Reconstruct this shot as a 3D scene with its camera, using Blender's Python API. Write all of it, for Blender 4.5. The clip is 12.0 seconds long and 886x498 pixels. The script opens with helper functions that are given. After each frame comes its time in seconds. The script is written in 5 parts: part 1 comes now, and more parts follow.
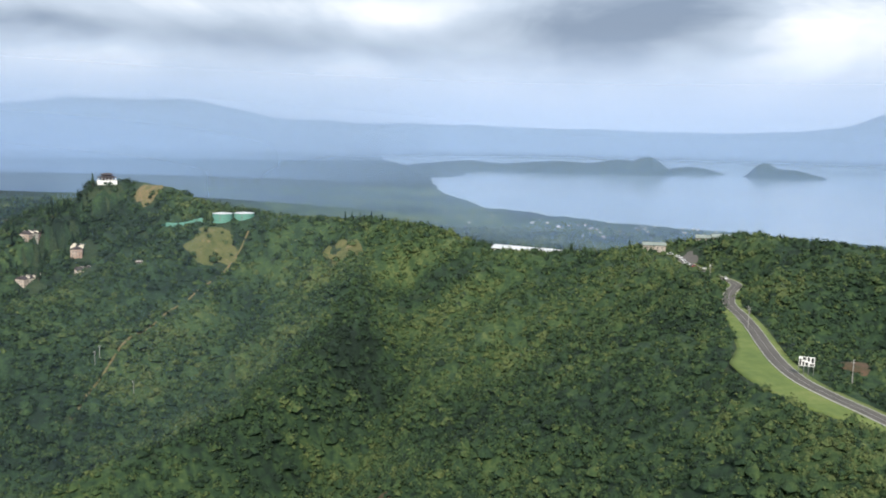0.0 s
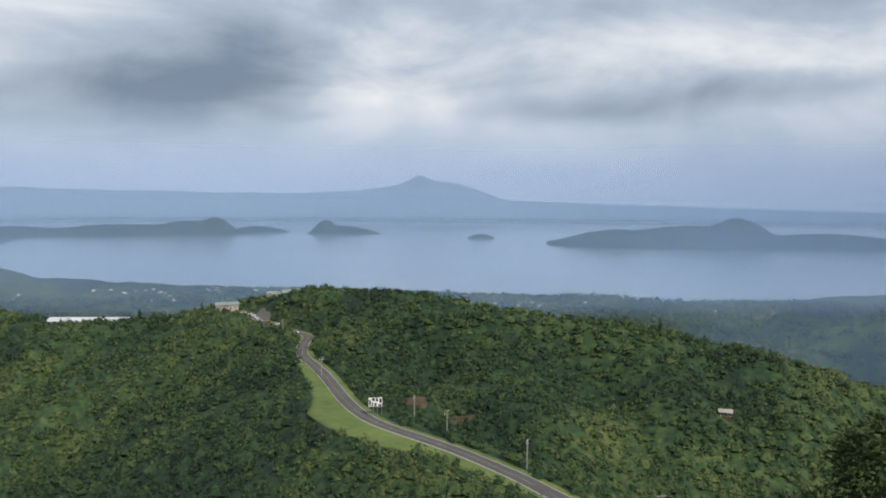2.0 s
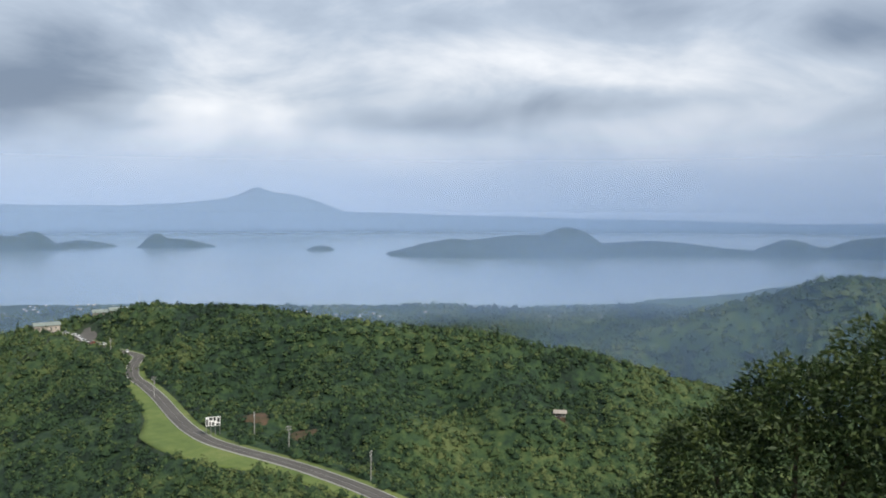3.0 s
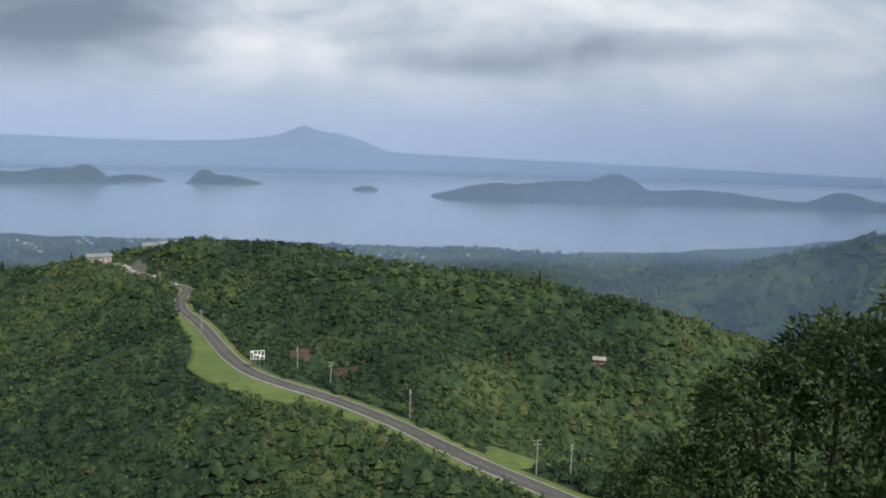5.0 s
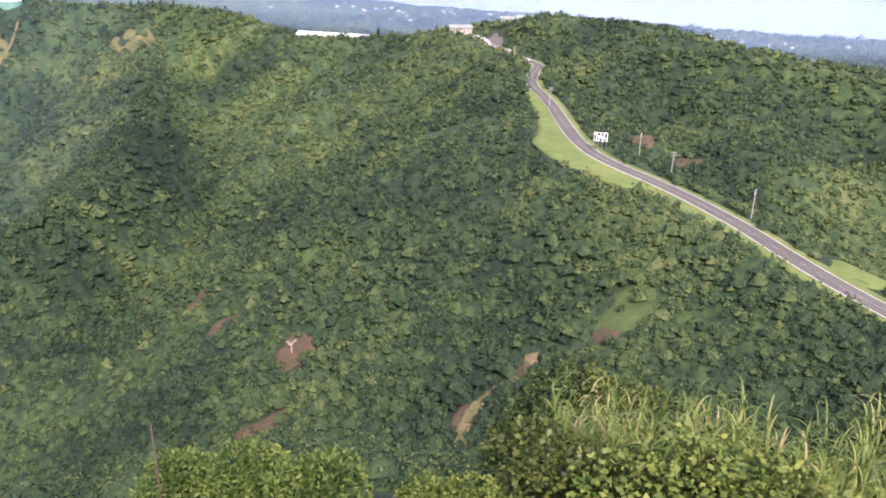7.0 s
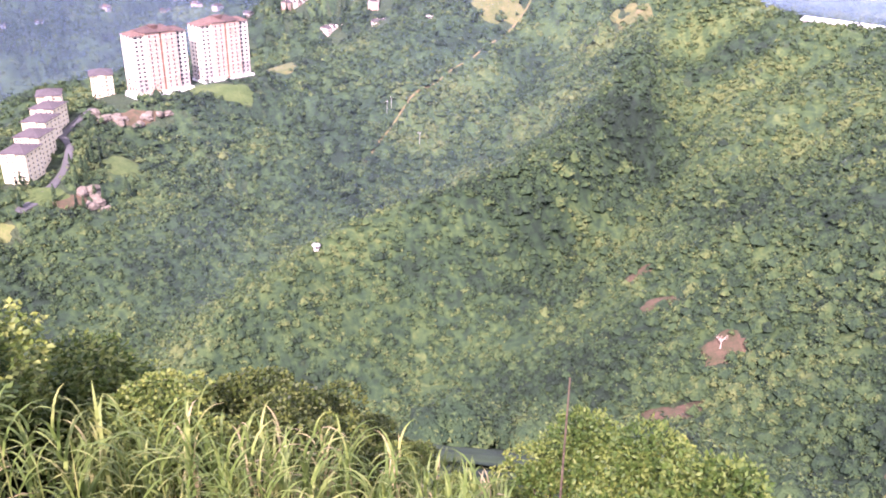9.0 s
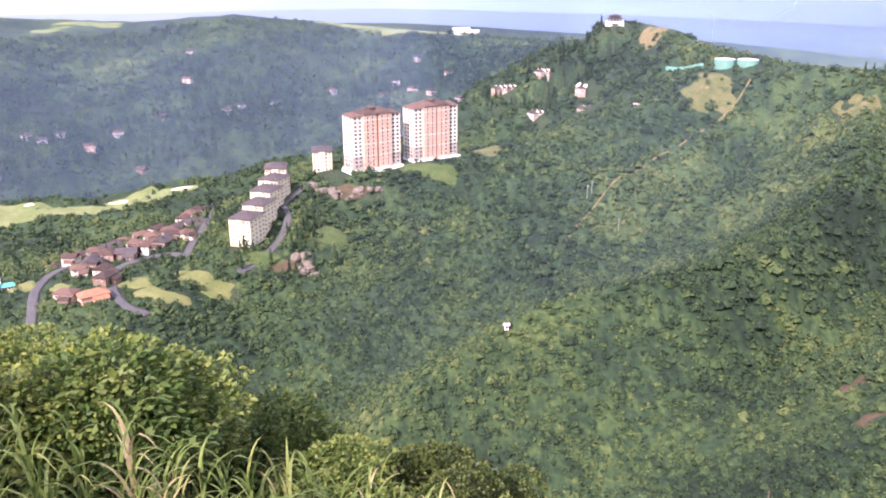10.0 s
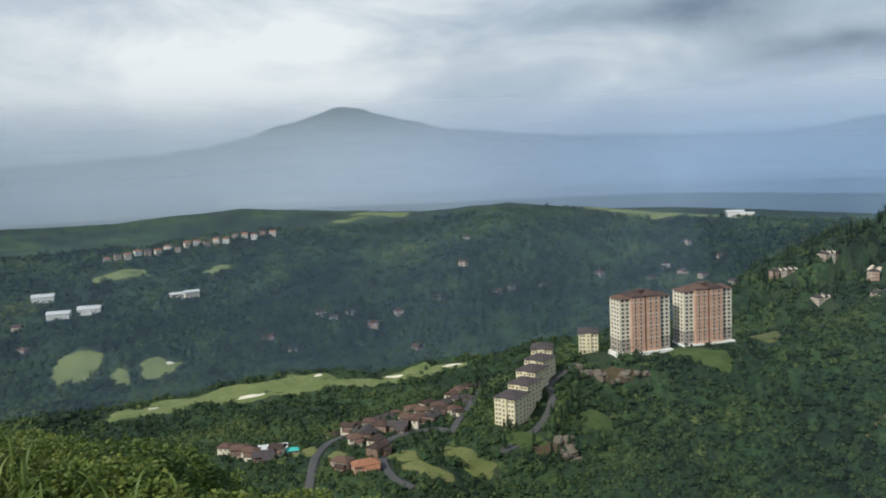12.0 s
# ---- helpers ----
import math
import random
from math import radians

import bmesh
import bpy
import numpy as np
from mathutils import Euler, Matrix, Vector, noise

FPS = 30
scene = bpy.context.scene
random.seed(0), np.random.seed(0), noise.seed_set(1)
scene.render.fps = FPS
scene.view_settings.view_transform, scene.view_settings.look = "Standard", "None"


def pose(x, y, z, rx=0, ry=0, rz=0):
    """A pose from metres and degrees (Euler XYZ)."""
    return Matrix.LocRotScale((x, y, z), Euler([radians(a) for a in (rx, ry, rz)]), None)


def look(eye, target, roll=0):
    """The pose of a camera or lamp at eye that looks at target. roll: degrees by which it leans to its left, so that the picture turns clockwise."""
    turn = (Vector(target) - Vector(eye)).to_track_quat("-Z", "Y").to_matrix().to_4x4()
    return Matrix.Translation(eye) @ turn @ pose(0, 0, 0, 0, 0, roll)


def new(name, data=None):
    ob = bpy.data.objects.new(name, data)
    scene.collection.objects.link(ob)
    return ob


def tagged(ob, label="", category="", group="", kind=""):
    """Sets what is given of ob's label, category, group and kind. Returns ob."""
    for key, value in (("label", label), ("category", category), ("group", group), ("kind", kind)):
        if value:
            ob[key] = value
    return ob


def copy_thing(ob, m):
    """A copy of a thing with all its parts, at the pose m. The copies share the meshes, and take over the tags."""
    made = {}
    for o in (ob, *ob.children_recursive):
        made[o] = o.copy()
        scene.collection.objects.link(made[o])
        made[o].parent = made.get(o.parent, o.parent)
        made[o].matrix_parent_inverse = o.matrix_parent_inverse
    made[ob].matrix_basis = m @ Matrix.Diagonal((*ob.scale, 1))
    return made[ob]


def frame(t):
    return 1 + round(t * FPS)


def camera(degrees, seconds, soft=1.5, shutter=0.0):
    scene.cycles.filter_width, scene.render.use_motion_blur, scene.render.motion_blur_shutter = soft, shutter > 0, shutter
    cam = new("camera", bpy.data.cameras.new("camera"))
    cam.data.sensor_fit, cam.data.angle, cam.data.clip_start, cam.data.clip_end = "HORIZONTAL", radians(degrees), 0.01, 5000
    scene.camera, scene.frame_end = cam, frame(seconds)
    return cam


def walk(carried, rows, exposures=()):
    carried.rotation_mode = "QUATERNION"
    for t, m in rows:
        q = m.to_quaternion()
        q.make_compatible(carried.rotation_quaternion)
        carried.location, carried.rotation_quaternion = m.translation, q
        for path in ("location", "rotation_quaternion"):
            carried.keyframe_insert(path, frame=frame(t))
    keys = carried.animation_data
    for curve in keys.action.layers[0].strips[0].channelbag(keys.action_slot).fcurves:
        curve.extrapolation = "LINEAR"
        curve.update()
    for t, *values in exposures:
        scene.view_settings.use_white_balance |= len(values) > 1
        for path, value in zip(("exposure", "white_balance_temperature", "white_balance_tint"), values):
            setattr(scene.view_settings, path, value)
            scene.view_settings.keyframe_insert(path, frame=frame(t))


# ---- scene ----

# ---- camera: stands on a hilltop and pans; metres, eye at the origin ----
cam = camera(56.02, 12.0, 1.9)
PATH = [  # seconds, yaw, pitch, roll
    (0.0, -0.12, -8.10, -1.11),
    (0.5, -8.71, -7.29, -0.68),
    (1.0, -16.64, -6.32, -0.13),
    (1.5, -23.07, -5.04, -0.22),
    (2.0, -29.20, -3.61, -0.42),
    (2.5, -35.08, -3.37, -0.22),
    (3.0, -40.18, -2.80, -0.11),
    (5.0, -37.05, -6.76, -1.54),
    (5.5, -31.10, -12.63, -2.23),
    (6.0, -26.89, -16.76, -1.28),
    (6.5, -21.42, -19.51, -1.46),
    (7.0, -13.23, -22.23, -1.56),
    (9.0, 19.24, -24.39, -1.00),
    (9.5, 26.92, -21.77, -0.70),
    (10.0, 33.01, -18.87, 0.11),
    (10.5, 36.61, -15.09, 0.85),
    (11.0, 37.73, -11.37, 0.91),
    (11.5, 42.20, -8.54, 1.70),
    (12.0, 50.97, -6.03, 2.51),
]
EXPOSURE = [  # seconds, stops, white balance
    (0.0, 0.42, 6500, 10), (0.5, 0.26, 6500, 10), (1.0, 0.12, 6500, 10), (1.5, -0.02, 6500, 10), (2.5, -0.08, 6500, 10), (3.0, 0.12, 6500, 10), (3.2, 0.14, 6500, 10), (4.8, -0.1, 6500, 10), (5.0, -0.05, 6500, 10), (5.5, 0.3, 6500, 11),
    (6.0, 0.7, 6530, 16), (6.5, 0.95, 6550, 23), (7.0, 1.3, 6550, 34), (9.0, 2.2, 6400, 55), (9.5, 2.1, 6430, 53), (10.0, 1.65, 6450, 42), (10.5, 1.0, 6450, 31), (11.0, 0.35, 6430, 14), (11.5, 0.02, 6430, 7), (12.0, -0.08, 6430, 5),
]
walk(cam, [(t, pose(0, 0, 0, 90 + p, r, y)) for t, y, p, r in PATH], EXPOSURE)

# ---- sky and sun ----
SUN_AZ, SUN_EL = -177.0, 41.0  # degrees to the left of straight ahead, and up
world = bpy.data.worlds.new("sky")
scene.world = world
world.use_nodes = True


def build_sky():
    nt = world.node_tree
    N, L = nt.nodes, nt.links
    N.clear()
    out = N.new("ShaderNodeOutputWorld")
    bg = N.new("ShaderNodeBackground")
    sky = N.new("ShaderNodeTexSky")
    sky.sky_type = "NISHITA"
    sky.sun_disc = False
    sky.sun_elevation = radians(SUN_EL)
    sky.sun_rotation = radians(-SUN_AZ)
    sky.air_density, sky.dust_density = 1.5, 3.0
    co = N.new("ShaderNodeTexCoord")
    sep = N.new("ShaderNodeSeparateXYZ")
    L.new(co.outputs["Generated"], sep.inputs[0])

    def math_node(op, a, b=None, c=None):
        n = N.new("ShaderNodeMath"); n.operation = op
        for i, v in enumerate((a, b, c)):
            if v is None:
                continue
            if isinstance(v, (int, float)):
                n.inputs[i].default_value = v
            else:
                L.new(v, n.inputs[i])
        return n.outputs[0]

    # streaky cloud texture, flattened towards the horizon
    flat = N.new("ShaderNodeMapping"); flat.inputs["Scale"].default_value = (1, 1, 2.6)
    L.new(co.outputs["Generated"], flat.inputs["Vector"])
    no = N.new("ShaderNodeTexNoise")
    no.inputs["Scale"].default_value, no.inputs["Detail"].default_value, no.inputs["Roughness"].default_value = 4.2, 6, 0.55
    no.inputs["Distortion"].default_value = 0.5
    L.new(flat.outputs[0], no.inputs["Vector"])
    wob = N.new("ShaderNodeTexNoise"); wob.inputs["Scale"].default_value = 7; wob.inputs["Detail"].default_value = 4
    L.new(flat.outputs[0], wob.inputs["Vector"])
    push = math_node("MULTIPLY_ADD", wob.outputs["Fac"], 9.0, -4.5)
    az = math_node("ADD", math_node("MULTIPLY", math_node("ARCTAN2", math_node("MULTIPLY", sep.outputs["X"], -1.0), sep.outputs["Y"]), 57.2958), push)
    el = math_node("MULTIPLY_ADD", push, 0.22, math_node("MULTIPLY", math_node("ARCSINE", sep.outputs["Z"]), 57.2958))
    total = math_node("MULTIPLY", no.outputs["Fac"], 1.0)
    for a0, e0, wa, we, k in CLOUDS:
        u = math_node("MULTIPLY", math_node("SUBTRACT", az, a0), 1.0 / wa)
        v = math_node("MULTIPLY", math_node("SUBTRACT", el, e0), 1.0 / we)
        r2 = math_node("ADD", math_node("MULTIPLY", u, u), math_node("MULTIPLY", v, v))
        total = math_node("MULTIPLY_ADD", math_node("EXPONENT", math_node("MULTIPLY", r2, -1.0)), k, total)
    ramp = N.new("ShaderNodeValToRGB")
    e = ramp.color_ramp.elements
    e.new(0.5)
    for i, (p, c) in enumerate(((0.06, (1.8, 2.4, 3.5, 1)), (0.47, (4.9, 5.7, 6.9, 1)), (0.80, (9.6, 9.8, 10.2, 1)))):
        e[i].position, e[i].color = p, c
    L.new(total, ramp.inputs["Fac"])
    # towards the horizon the clouds thin out into haze
    hz = N.new("ShaderNodeMapRange")
    hz.inputs["From Min"].default_value, hz.inputs["From Max"].default_value = 0.015, 0.085
    hz.inputs["To Min"].default_value, hz.inputs["To Max"].default_value = 0.0, 0.95
    L.new(sep.outputs["Z"], hz.inputs["Value"])
    haze = N.new("ShaderNodeMix"); haze.data_type = "RGBA"
    haze.inputs["A"].default_value = (5.7, 6.3, 7.2, 1)
    L.new(hz.outputs[0], haze.inputs["Factor"])
    L.new(ramp.outputs["Color"], haze.inputs["B"])
    mix = N.new("ShaderNodeMix"); mix.data_type = "RGBA"
    mix.inputs["Factor"].default_value = 0.9
    L.new(sky.outputs[0], mix.inputs["A"])
    L.new(haze.outputs["Result"], mix.inputs["B"])
    L.new(mix.outputs["Result"], bg.inputs["Color"])
    bg.inputs["Strength"].default_value = 0.10
    L.new(bg.outputs[0], out.inputs[0])


# cloud banks: azimuth, elevation, half widths, darker (-) or brighter (+)
CLOUDS = [(10, 5.6, 11, 1.2, -0.24), (-10, 6.6, 10, 2.0, -0.36), (-15, 9.5, 7, 4, -0.36), (-25, 7.6, 5, 5, 0.22), (4.6, 7.6, 6, 1.1, 0.2), (16, 7.6, 5, 1, 0.14), (-39, 5.9, 7, 0.9, -0.28), (-50, 6.9, 9, 0.9, -0.24), (-55, 12.6, 7, 1.6, -0.36), (-66, 10.6, 4, 1.2, -0.24), (-43, 10.2, 7, 1.6, 0.24), (-52, 9, 7, 0.8, 0.16), (58, 8.2, 4, 1.5, 0.32), (70, 7.6, 8, 2.6, 0.22), (38.7, 9.2, 8, 1.4, -0.36), (25, 6.0, 6, 1.0, -0.34), (47, 6, 6, 2, -0.12), (62, 5, 14, 1.6, 0.12), (58, 6, 28, 8, 0.16)]
build_sky()
sun_data = bpy.data.lights.new("sun", "SUN")
sun_data.energy, sun_data.angle, sun_data.color = 3.8, radians(3), (1.0, 0.95, 0.86)
sun = new("sun", sun_data)
sun.matrix_world = look((-math.sin(radians(SUN_AZ)) * math.cos(radians(SUN_EL)) * 100, math.cos(radians(SUN_AZ)) * math.cos(radians(SUN_EL)) * 100, math.sin(radians(SUN_EL)) * 100), (0, 0, 0))


# ---- materials ----
def material(name, colors, scale=1.0, rough=0.8, bump=0.0, bump_scale=8.0, metal=0.0, fine=6.0, attr="", spread=0.0):
    """Colours mixed by noise at two scales, with relief; attr: a vertex or per-object variation of the tone."""
    m = bpy.data.materials.new(name)
    m.use_nodes = True
    nt = m.node_tree
    N, L = nt.nodes, nt.links
    b = N["Principled BSDF"]
    co = N.new("ShaderNodeTexCoord")
    a = N.new("ShaderNodeTexNoise"); a.inputs["Scale"].default_value = scale; a.inputs["Detail"].default_value = 3
    c = N.new("ShaderNodeTexNoise"); c.inputs["Scale"].default_value = scale * fine; c.inputs["Detail"].default_value = 4
    L.new(co.outputs["Object"], a.inputs["Vector"]); L.new(co.outputs["Object"], c.inputs["Vector"])
    mixf = N.new("ShaderNodeMath"); mixf.operation = "MULTIPLY_ADD"; mixf.inputs[1].default_value = 0.45
    half = N.new("ShaderNodeMath"); half.operation = "MULTIPLY"; half.inputs[1].default_value = 0.55
    L.new(a.outputs["Fac"], half.inputs[0]); L.new(c.outputs["Fac"], mixf.inputs[0]); L.new(half.outputs[0], mixf.inputs[2])
    fac = mixf.outputs[0]
    if attr:
        if attr == "object":
            v = N.new("ShaderNodeObjectInfo").outputs["Random"]
        else:
            at_ = N.new("ShaderNodeAttribute"); at_.attribute_name = attr; v = at_.outputs["Fac"]
        sh = N.new("ShaderNodeMath"); sh.operation = "MULTIPLY_ADD"; sh.inputs[1].default_value = spread; sh.inputs[2].default_value = -spread / 2
        L.new(v, sh.inputs[0])
        ad = N.new("ShaderNodeMath"); ad.operation = "ADD"
        L.new(fac, ad.inputs[0]); L.new(sh.outputs[0], ad.inputs[1]); fac = ad.outputs[0]
    ramp = N.new("ShaderNodeValToRGB")
    el = ramp.color_ramp.elements
    lo, hi = 0.32, 0.68
    while len(el) < len(colors):
        el.new(0.5)
    for i, col in enumerate(colors):
        el[i].position = lo + (hi - lo) * i / max(1, len(colors) - 1)
        el[i].color = (*col, 1)
    L.new(fac, ramp.inputs["Fac"]); L.new(ramp.outputs["Color"], b.inputs["Base Color"])
    b.inputs["Roughness"].default_value, b.inputs["Metallic"].default_value = rough, metal
    b.inputs["Specular IOR Level"].default_value = 0.3
    if bump:
        bn = N.new("ShaderNodeTexNoise"); bn.inputs["Scale"].default_value = bump_scale; bn.inputs["Detail"].default_value = 5
        L.new(co.outputs["Object"], bn.inputs["Vector"])
        bp = N.new("ShaderNodeBump"); bp.inputs["Strength"].default_value = bump; bp.inputs["Distance"].default_value = 1.0 / bump_scale
        L.new(bn.outputs["Fac"], bp.inputs["Height"]); L.new(bp.outputs[0], b.inputs["Normal"])
    return m


M_GROUND = material("soil_and_scrub", [(0.014, 0.027, 0.014), (0.024, 0.042, 0.019), (0.045, 0.06, 0.028)], 0.02, 0.9, 0.8, 0.25, fine=9)
M_CANOPY = material("tree_canopy", [(0.008, 0.020, 0.010), (0.018, 0.042, 0.017), (0.042, 0.074, 0.023), (0.092, 0.116, 0.038)], 0.012, 0.8, 1.0, 2.2, fine=30, attr="tone", spread=0.42)
M_LAKE = material("lake_water", [(0.20, 0.26, 0.30), (0.25, 0.31, 0.35)], 0.004, 0.12, 0.05, 0.4)
M_LAKE.node_tree.nodes["Principled BSDF"].inputs["Specular IOR Level"].default_value = 0.8
M_GRASS = material("mown_grass", [(0.075, 0.115, 0.03), (0.115, 0.155, 0.04), (0.165, 0.19, 0.06)], 0.05, 0.9, 0.5, 3.0)
M_ROAD = material("asphalt", [(0.075, 0.070, 0.062), (0.115, 0.106, 0.094)], 0.08, 0.85, 0.3, 8)
M_WALL = material("cream_plaster", [(0.62, 0.55, 0.42), (0.70, 0.63, 0.50)], 0.2, 0.85)


# ---- plan ----
def polar(az, d, z=None):
    """A place from degrees to the left of straight ahead and metres."""
    p = (-math.sin(radians(az)) * d, math.cos(radians(az)) * d)
    return p if z is None else (*p, z)


LAKE_Z = -120.0
# crests: (az, metres, height), slope of the flanks, half width of the top, relief of the ribs that run down the flanks
CRESTS = [
    ([(-105, 70, -34), (-94, 26, -8), (0, 0, -1.7), (95, 13, -2.6), (96, 30, -10), (98, 70, -36)], 0.76, 0.6, 0),
    ([(-19, 600, -72), (-20, 590, -67), (-26, 520, -61), (-30, 480, -60), (-35, 450, -62), (-40, 430, -64), (-44, 420, -65), (-49, 420, -71), (-55, 430, -85), (-60, 440, -95), (-72, 480, -125)], 0.36, 6, 13),
    ([(-62, 190, -98), (-48, 200, -85), (-40, 218, -85), (-34, 241, -85), (-28, 273, -85), (-23, 308, -85), (-20.5, 355, -85), (-18.6, 440, -85), (-18.2, 508, -85), (-16.8, 560, -85), (-15.5, 630, -86)], 0.55, 12, 3),
    ([(-15.4, 640, -86), (-8.7, 650, -93), (-3.6, 680, -95), (1.5, 740, -87), (6.9, 800, -89), (12.7, 870, -90), (15, 920, -90), (18, 1000, -71), (20.5, 1070, -69), (22.2, 1080, -70), (23.4, 1110, -94), (25, 1140, -112), (31, 1260, -118)], 0.42, 8, 17),
    ([(5, 780, -92), (6.5, 720, -101), (5.8, 560, -119), (10.3, 440, -133), (16.2, 390, -140), (22.3, 355, -145), (28.2, 330, -150), (33.9, 300, -156), (38, 275, -166)], 0.72, 2, 7),
    ([(14, 900, -94), (15.5, 830, -112), (22, 760, -133), (31.6, 690, -152), (36, 665, -152), (40, 645, -152), (44, 600, -160), (47, 545, -170)], 0.40, 10, 8),
    ([(47, 545, -170), (52, 520, -172), (57, 480, -173), (65, 490, -174), (74, 520, -175)], 0.3, 40, 0),
    ([(28.8, 1300, -108), (33.6, 1350, -103), (40, 1400, -89), (47, 1450, -78), (53, 1500, -90), (65, 1600, -74), (73, 1680, -92), (85, 1750, -85)], 0.17, 20, 5),
    ([(24, 1120, -112), (30, 1060, -130), (36, 980, -150), (44, 930, -165)], 0.25, 20, 5),
    ([(-82, 760, -40), (-74, 770, -52), (-70, 780, -68.0), (-68.3, 785, -61.0), (-65.8, 785, -57.0), (-63.9, 785, -64.0), (-62.3, 780, -75.0), (-59.2, 770, -82.0), (-56, 755, -99.0), (-53.8, 740, -109.0), (-51.8, 725, -117.0), (-49.5, 700, -128.0)], 0.45, 6, 10),
]
ROAD = [(-56, 205), (-52, 199), (-48, 198), (-44.1, 208), (-40.8, 219), (-37.5, 234), (-34.5, 251), (-31, 271), (-28.4, 286), (-26.5, 297), (-24.4, 313), (-23.1, 332), (-22.2, 355), (-21.2, 392), (-20.4, 420), (-19.65, 446), (-19.65, 478), (-20.0, 505), (-19.3, 522), (-18.2, 540), (-16.8, 580), (-15.6, 612), (-14.5, 640)]
ROAD_Z = -85.0
# gullies cut into the slopes: (az, metres), depth, half width
GULLIES = [([(1.6, 690), (2.6, 630), (4.2, 516), (6.4, 409), (8.0, 336), (8.8, 300)], 18, 26), ([(11.5, 690), (14.2, 600), (19.9, 560), (27, 520)], 9, 26), ([(-9, 600), (-5.6, 500), (-2.0, 400), (1.0, 330)], 8, 17), ([(-35.5, 425), (-39.5, 380), (-42.5, 335), (-44.5, 300)], 8, 15), ([(-47.5, 410), (-48.5, 365), (-50.5, 320)], 7, 15), ([(-26, 470), (-28.5, 400), (-31.5, 345)], 6, 13)]
# levelled building ground: az, metres, radius, height
FLATS = [(37.4, 644, 25, -153.5), (33.6, 670, 25, -150.0), (47.0, 536, 12, -172.5), (21.8, 1066, 13, -70.0)]


def segments(x, y, pts):
    """Distance to a polyline, where along it (0..1 per leg plus the leg's number), and the side."""
    best = np.full(x.shape, 1e9); along = np.zeros(x.shape); side = np.zeros(x.shape)
    for i in range(len(pts) - 1):
        (ax, ay), (bx, by) = pts[i][:2], pts[i + 1][:2]
        ux, uy = bx - ax, by - ay
        t = np.clip(((x - ax) * ux + (y - ay) * uy) / (ux * ux + uy * uy), 0, 1)
        d = np.hypot(x - ax - t * ux, y - ay - t * uy)
        near = d < best
        best = np.where(near, d, best); along = np.where(near, i + t, along)
        side = np.where(near, np.sign(ux * (y - ay) - uy * (x - ax)), side)
    return best, along, side


def hashed(i, j, k=0):
    v = np.sin(i * 127.1 + j * 311.7 + k * 74.7) * 43758.5453
    return v - np.floor(v)


def fbm(x, y, scale, octaves=4, seed=0):
    """Value noise, about -1..1."""
    total, amp, norm = np.zeros(np.shape(x)), 1.0, 0.0
    for o in range(octaves):
        u, v = x / scale + 17.3 * o + seed, y / scale - 9.1 * o + seed * 2.3
        i, j = np.floor(u), np.floor(v)
        fu, fv = u - i, v - j
        fu, fv = fu * fu * (3 - 2 * fu), fv * fv * (3 - 2 * fv)
        n = (hashed(i, j, o) * (1 - fu) + hashed(i + 1, j, o) * fu) * (1 - fv) + (hashed(i, j + 1, o) * (1 - fu) + hashed(i + 1, j + 1, o) * fu) * fv
        total += amp * (2 * n - 1); norm += amp
        amp *= 0.5; scale *= 0.5
    return total / norm


def smooth(a, b, v):
    t = np.clip((v - a) / (b - a), 0, 1)
    return t * t * (3 - 2 * t)


# lake: the near shore (az, metres); the far shore is a ring
SHORE = [(12, 4700), (3.0, 3100), (1.2, 2300), (0.4, 1900), (-0.3, 1560), (-3.2, 1294), (-11.7, 1120), (-18, 1100), (-25, 1050), (-32, 1006), (-46, 963), (-51, 1021), (-59.5, 1224), (-66, 1500), (-80, 1900)]
# islands: az, metres, half width across the view, half depth, top above the lake
ISLANDS = [(0.8, 2380, 110, 260, 12), (-2, 2700, 230, 200, 26), (-8, 2650, 300, 170, 32), (-12.0, 2640, 190, 140, 42), (-13.9, 2640, 80, 110, 54), (-16.6, 2760, 110, 50, 22),
           (-21.2, 2690, 62, 80, 48), (-22.4, 2670, 130, 80, 26), (-31.8, 2400, 48, 40, 16),
           (-48.6, 2330, 130, 260, 70), (-46, 2330, 330, 330, 46), (-41, 2190, 170, 190, 40), (-38.6, 2120, 90, 60, 18), (-54, 2300, 300, 180, 34), (-59, 2260, 170, 70, 18), (-62.8, 2300, 110, 120, 44), (-68, 2350, 200, 160, 50)]
# far mountains on the rim: az, height over the lake
RIM = [(-95, 60), (-63, 35), (-43, 72), (-33.5, 95), (-31.2, 165), (-30, 190), (-28.8, 196), (-27.6, 230), (-26.2, 180), (-24, 150), (-19, 125), (-8, 135), (0, 150), (5, 150), (11.5, 165), (14, 215), (17, 255), (20.5, 240), (24, 246), (28, 205),
       (31, 205), (36, 215), (42.6, 234), (47, 262), (51, 307), (54, 370), (56.5, 432), (57.8, 450), (59.3, 405), (62, 345), (65, 270), (68, 232), (74, 195), (80, 175), (95, 150)]


def rim_height(az):
    return np.interp(az, [p[0] for p in RIM], [p[1] for p in RIM])


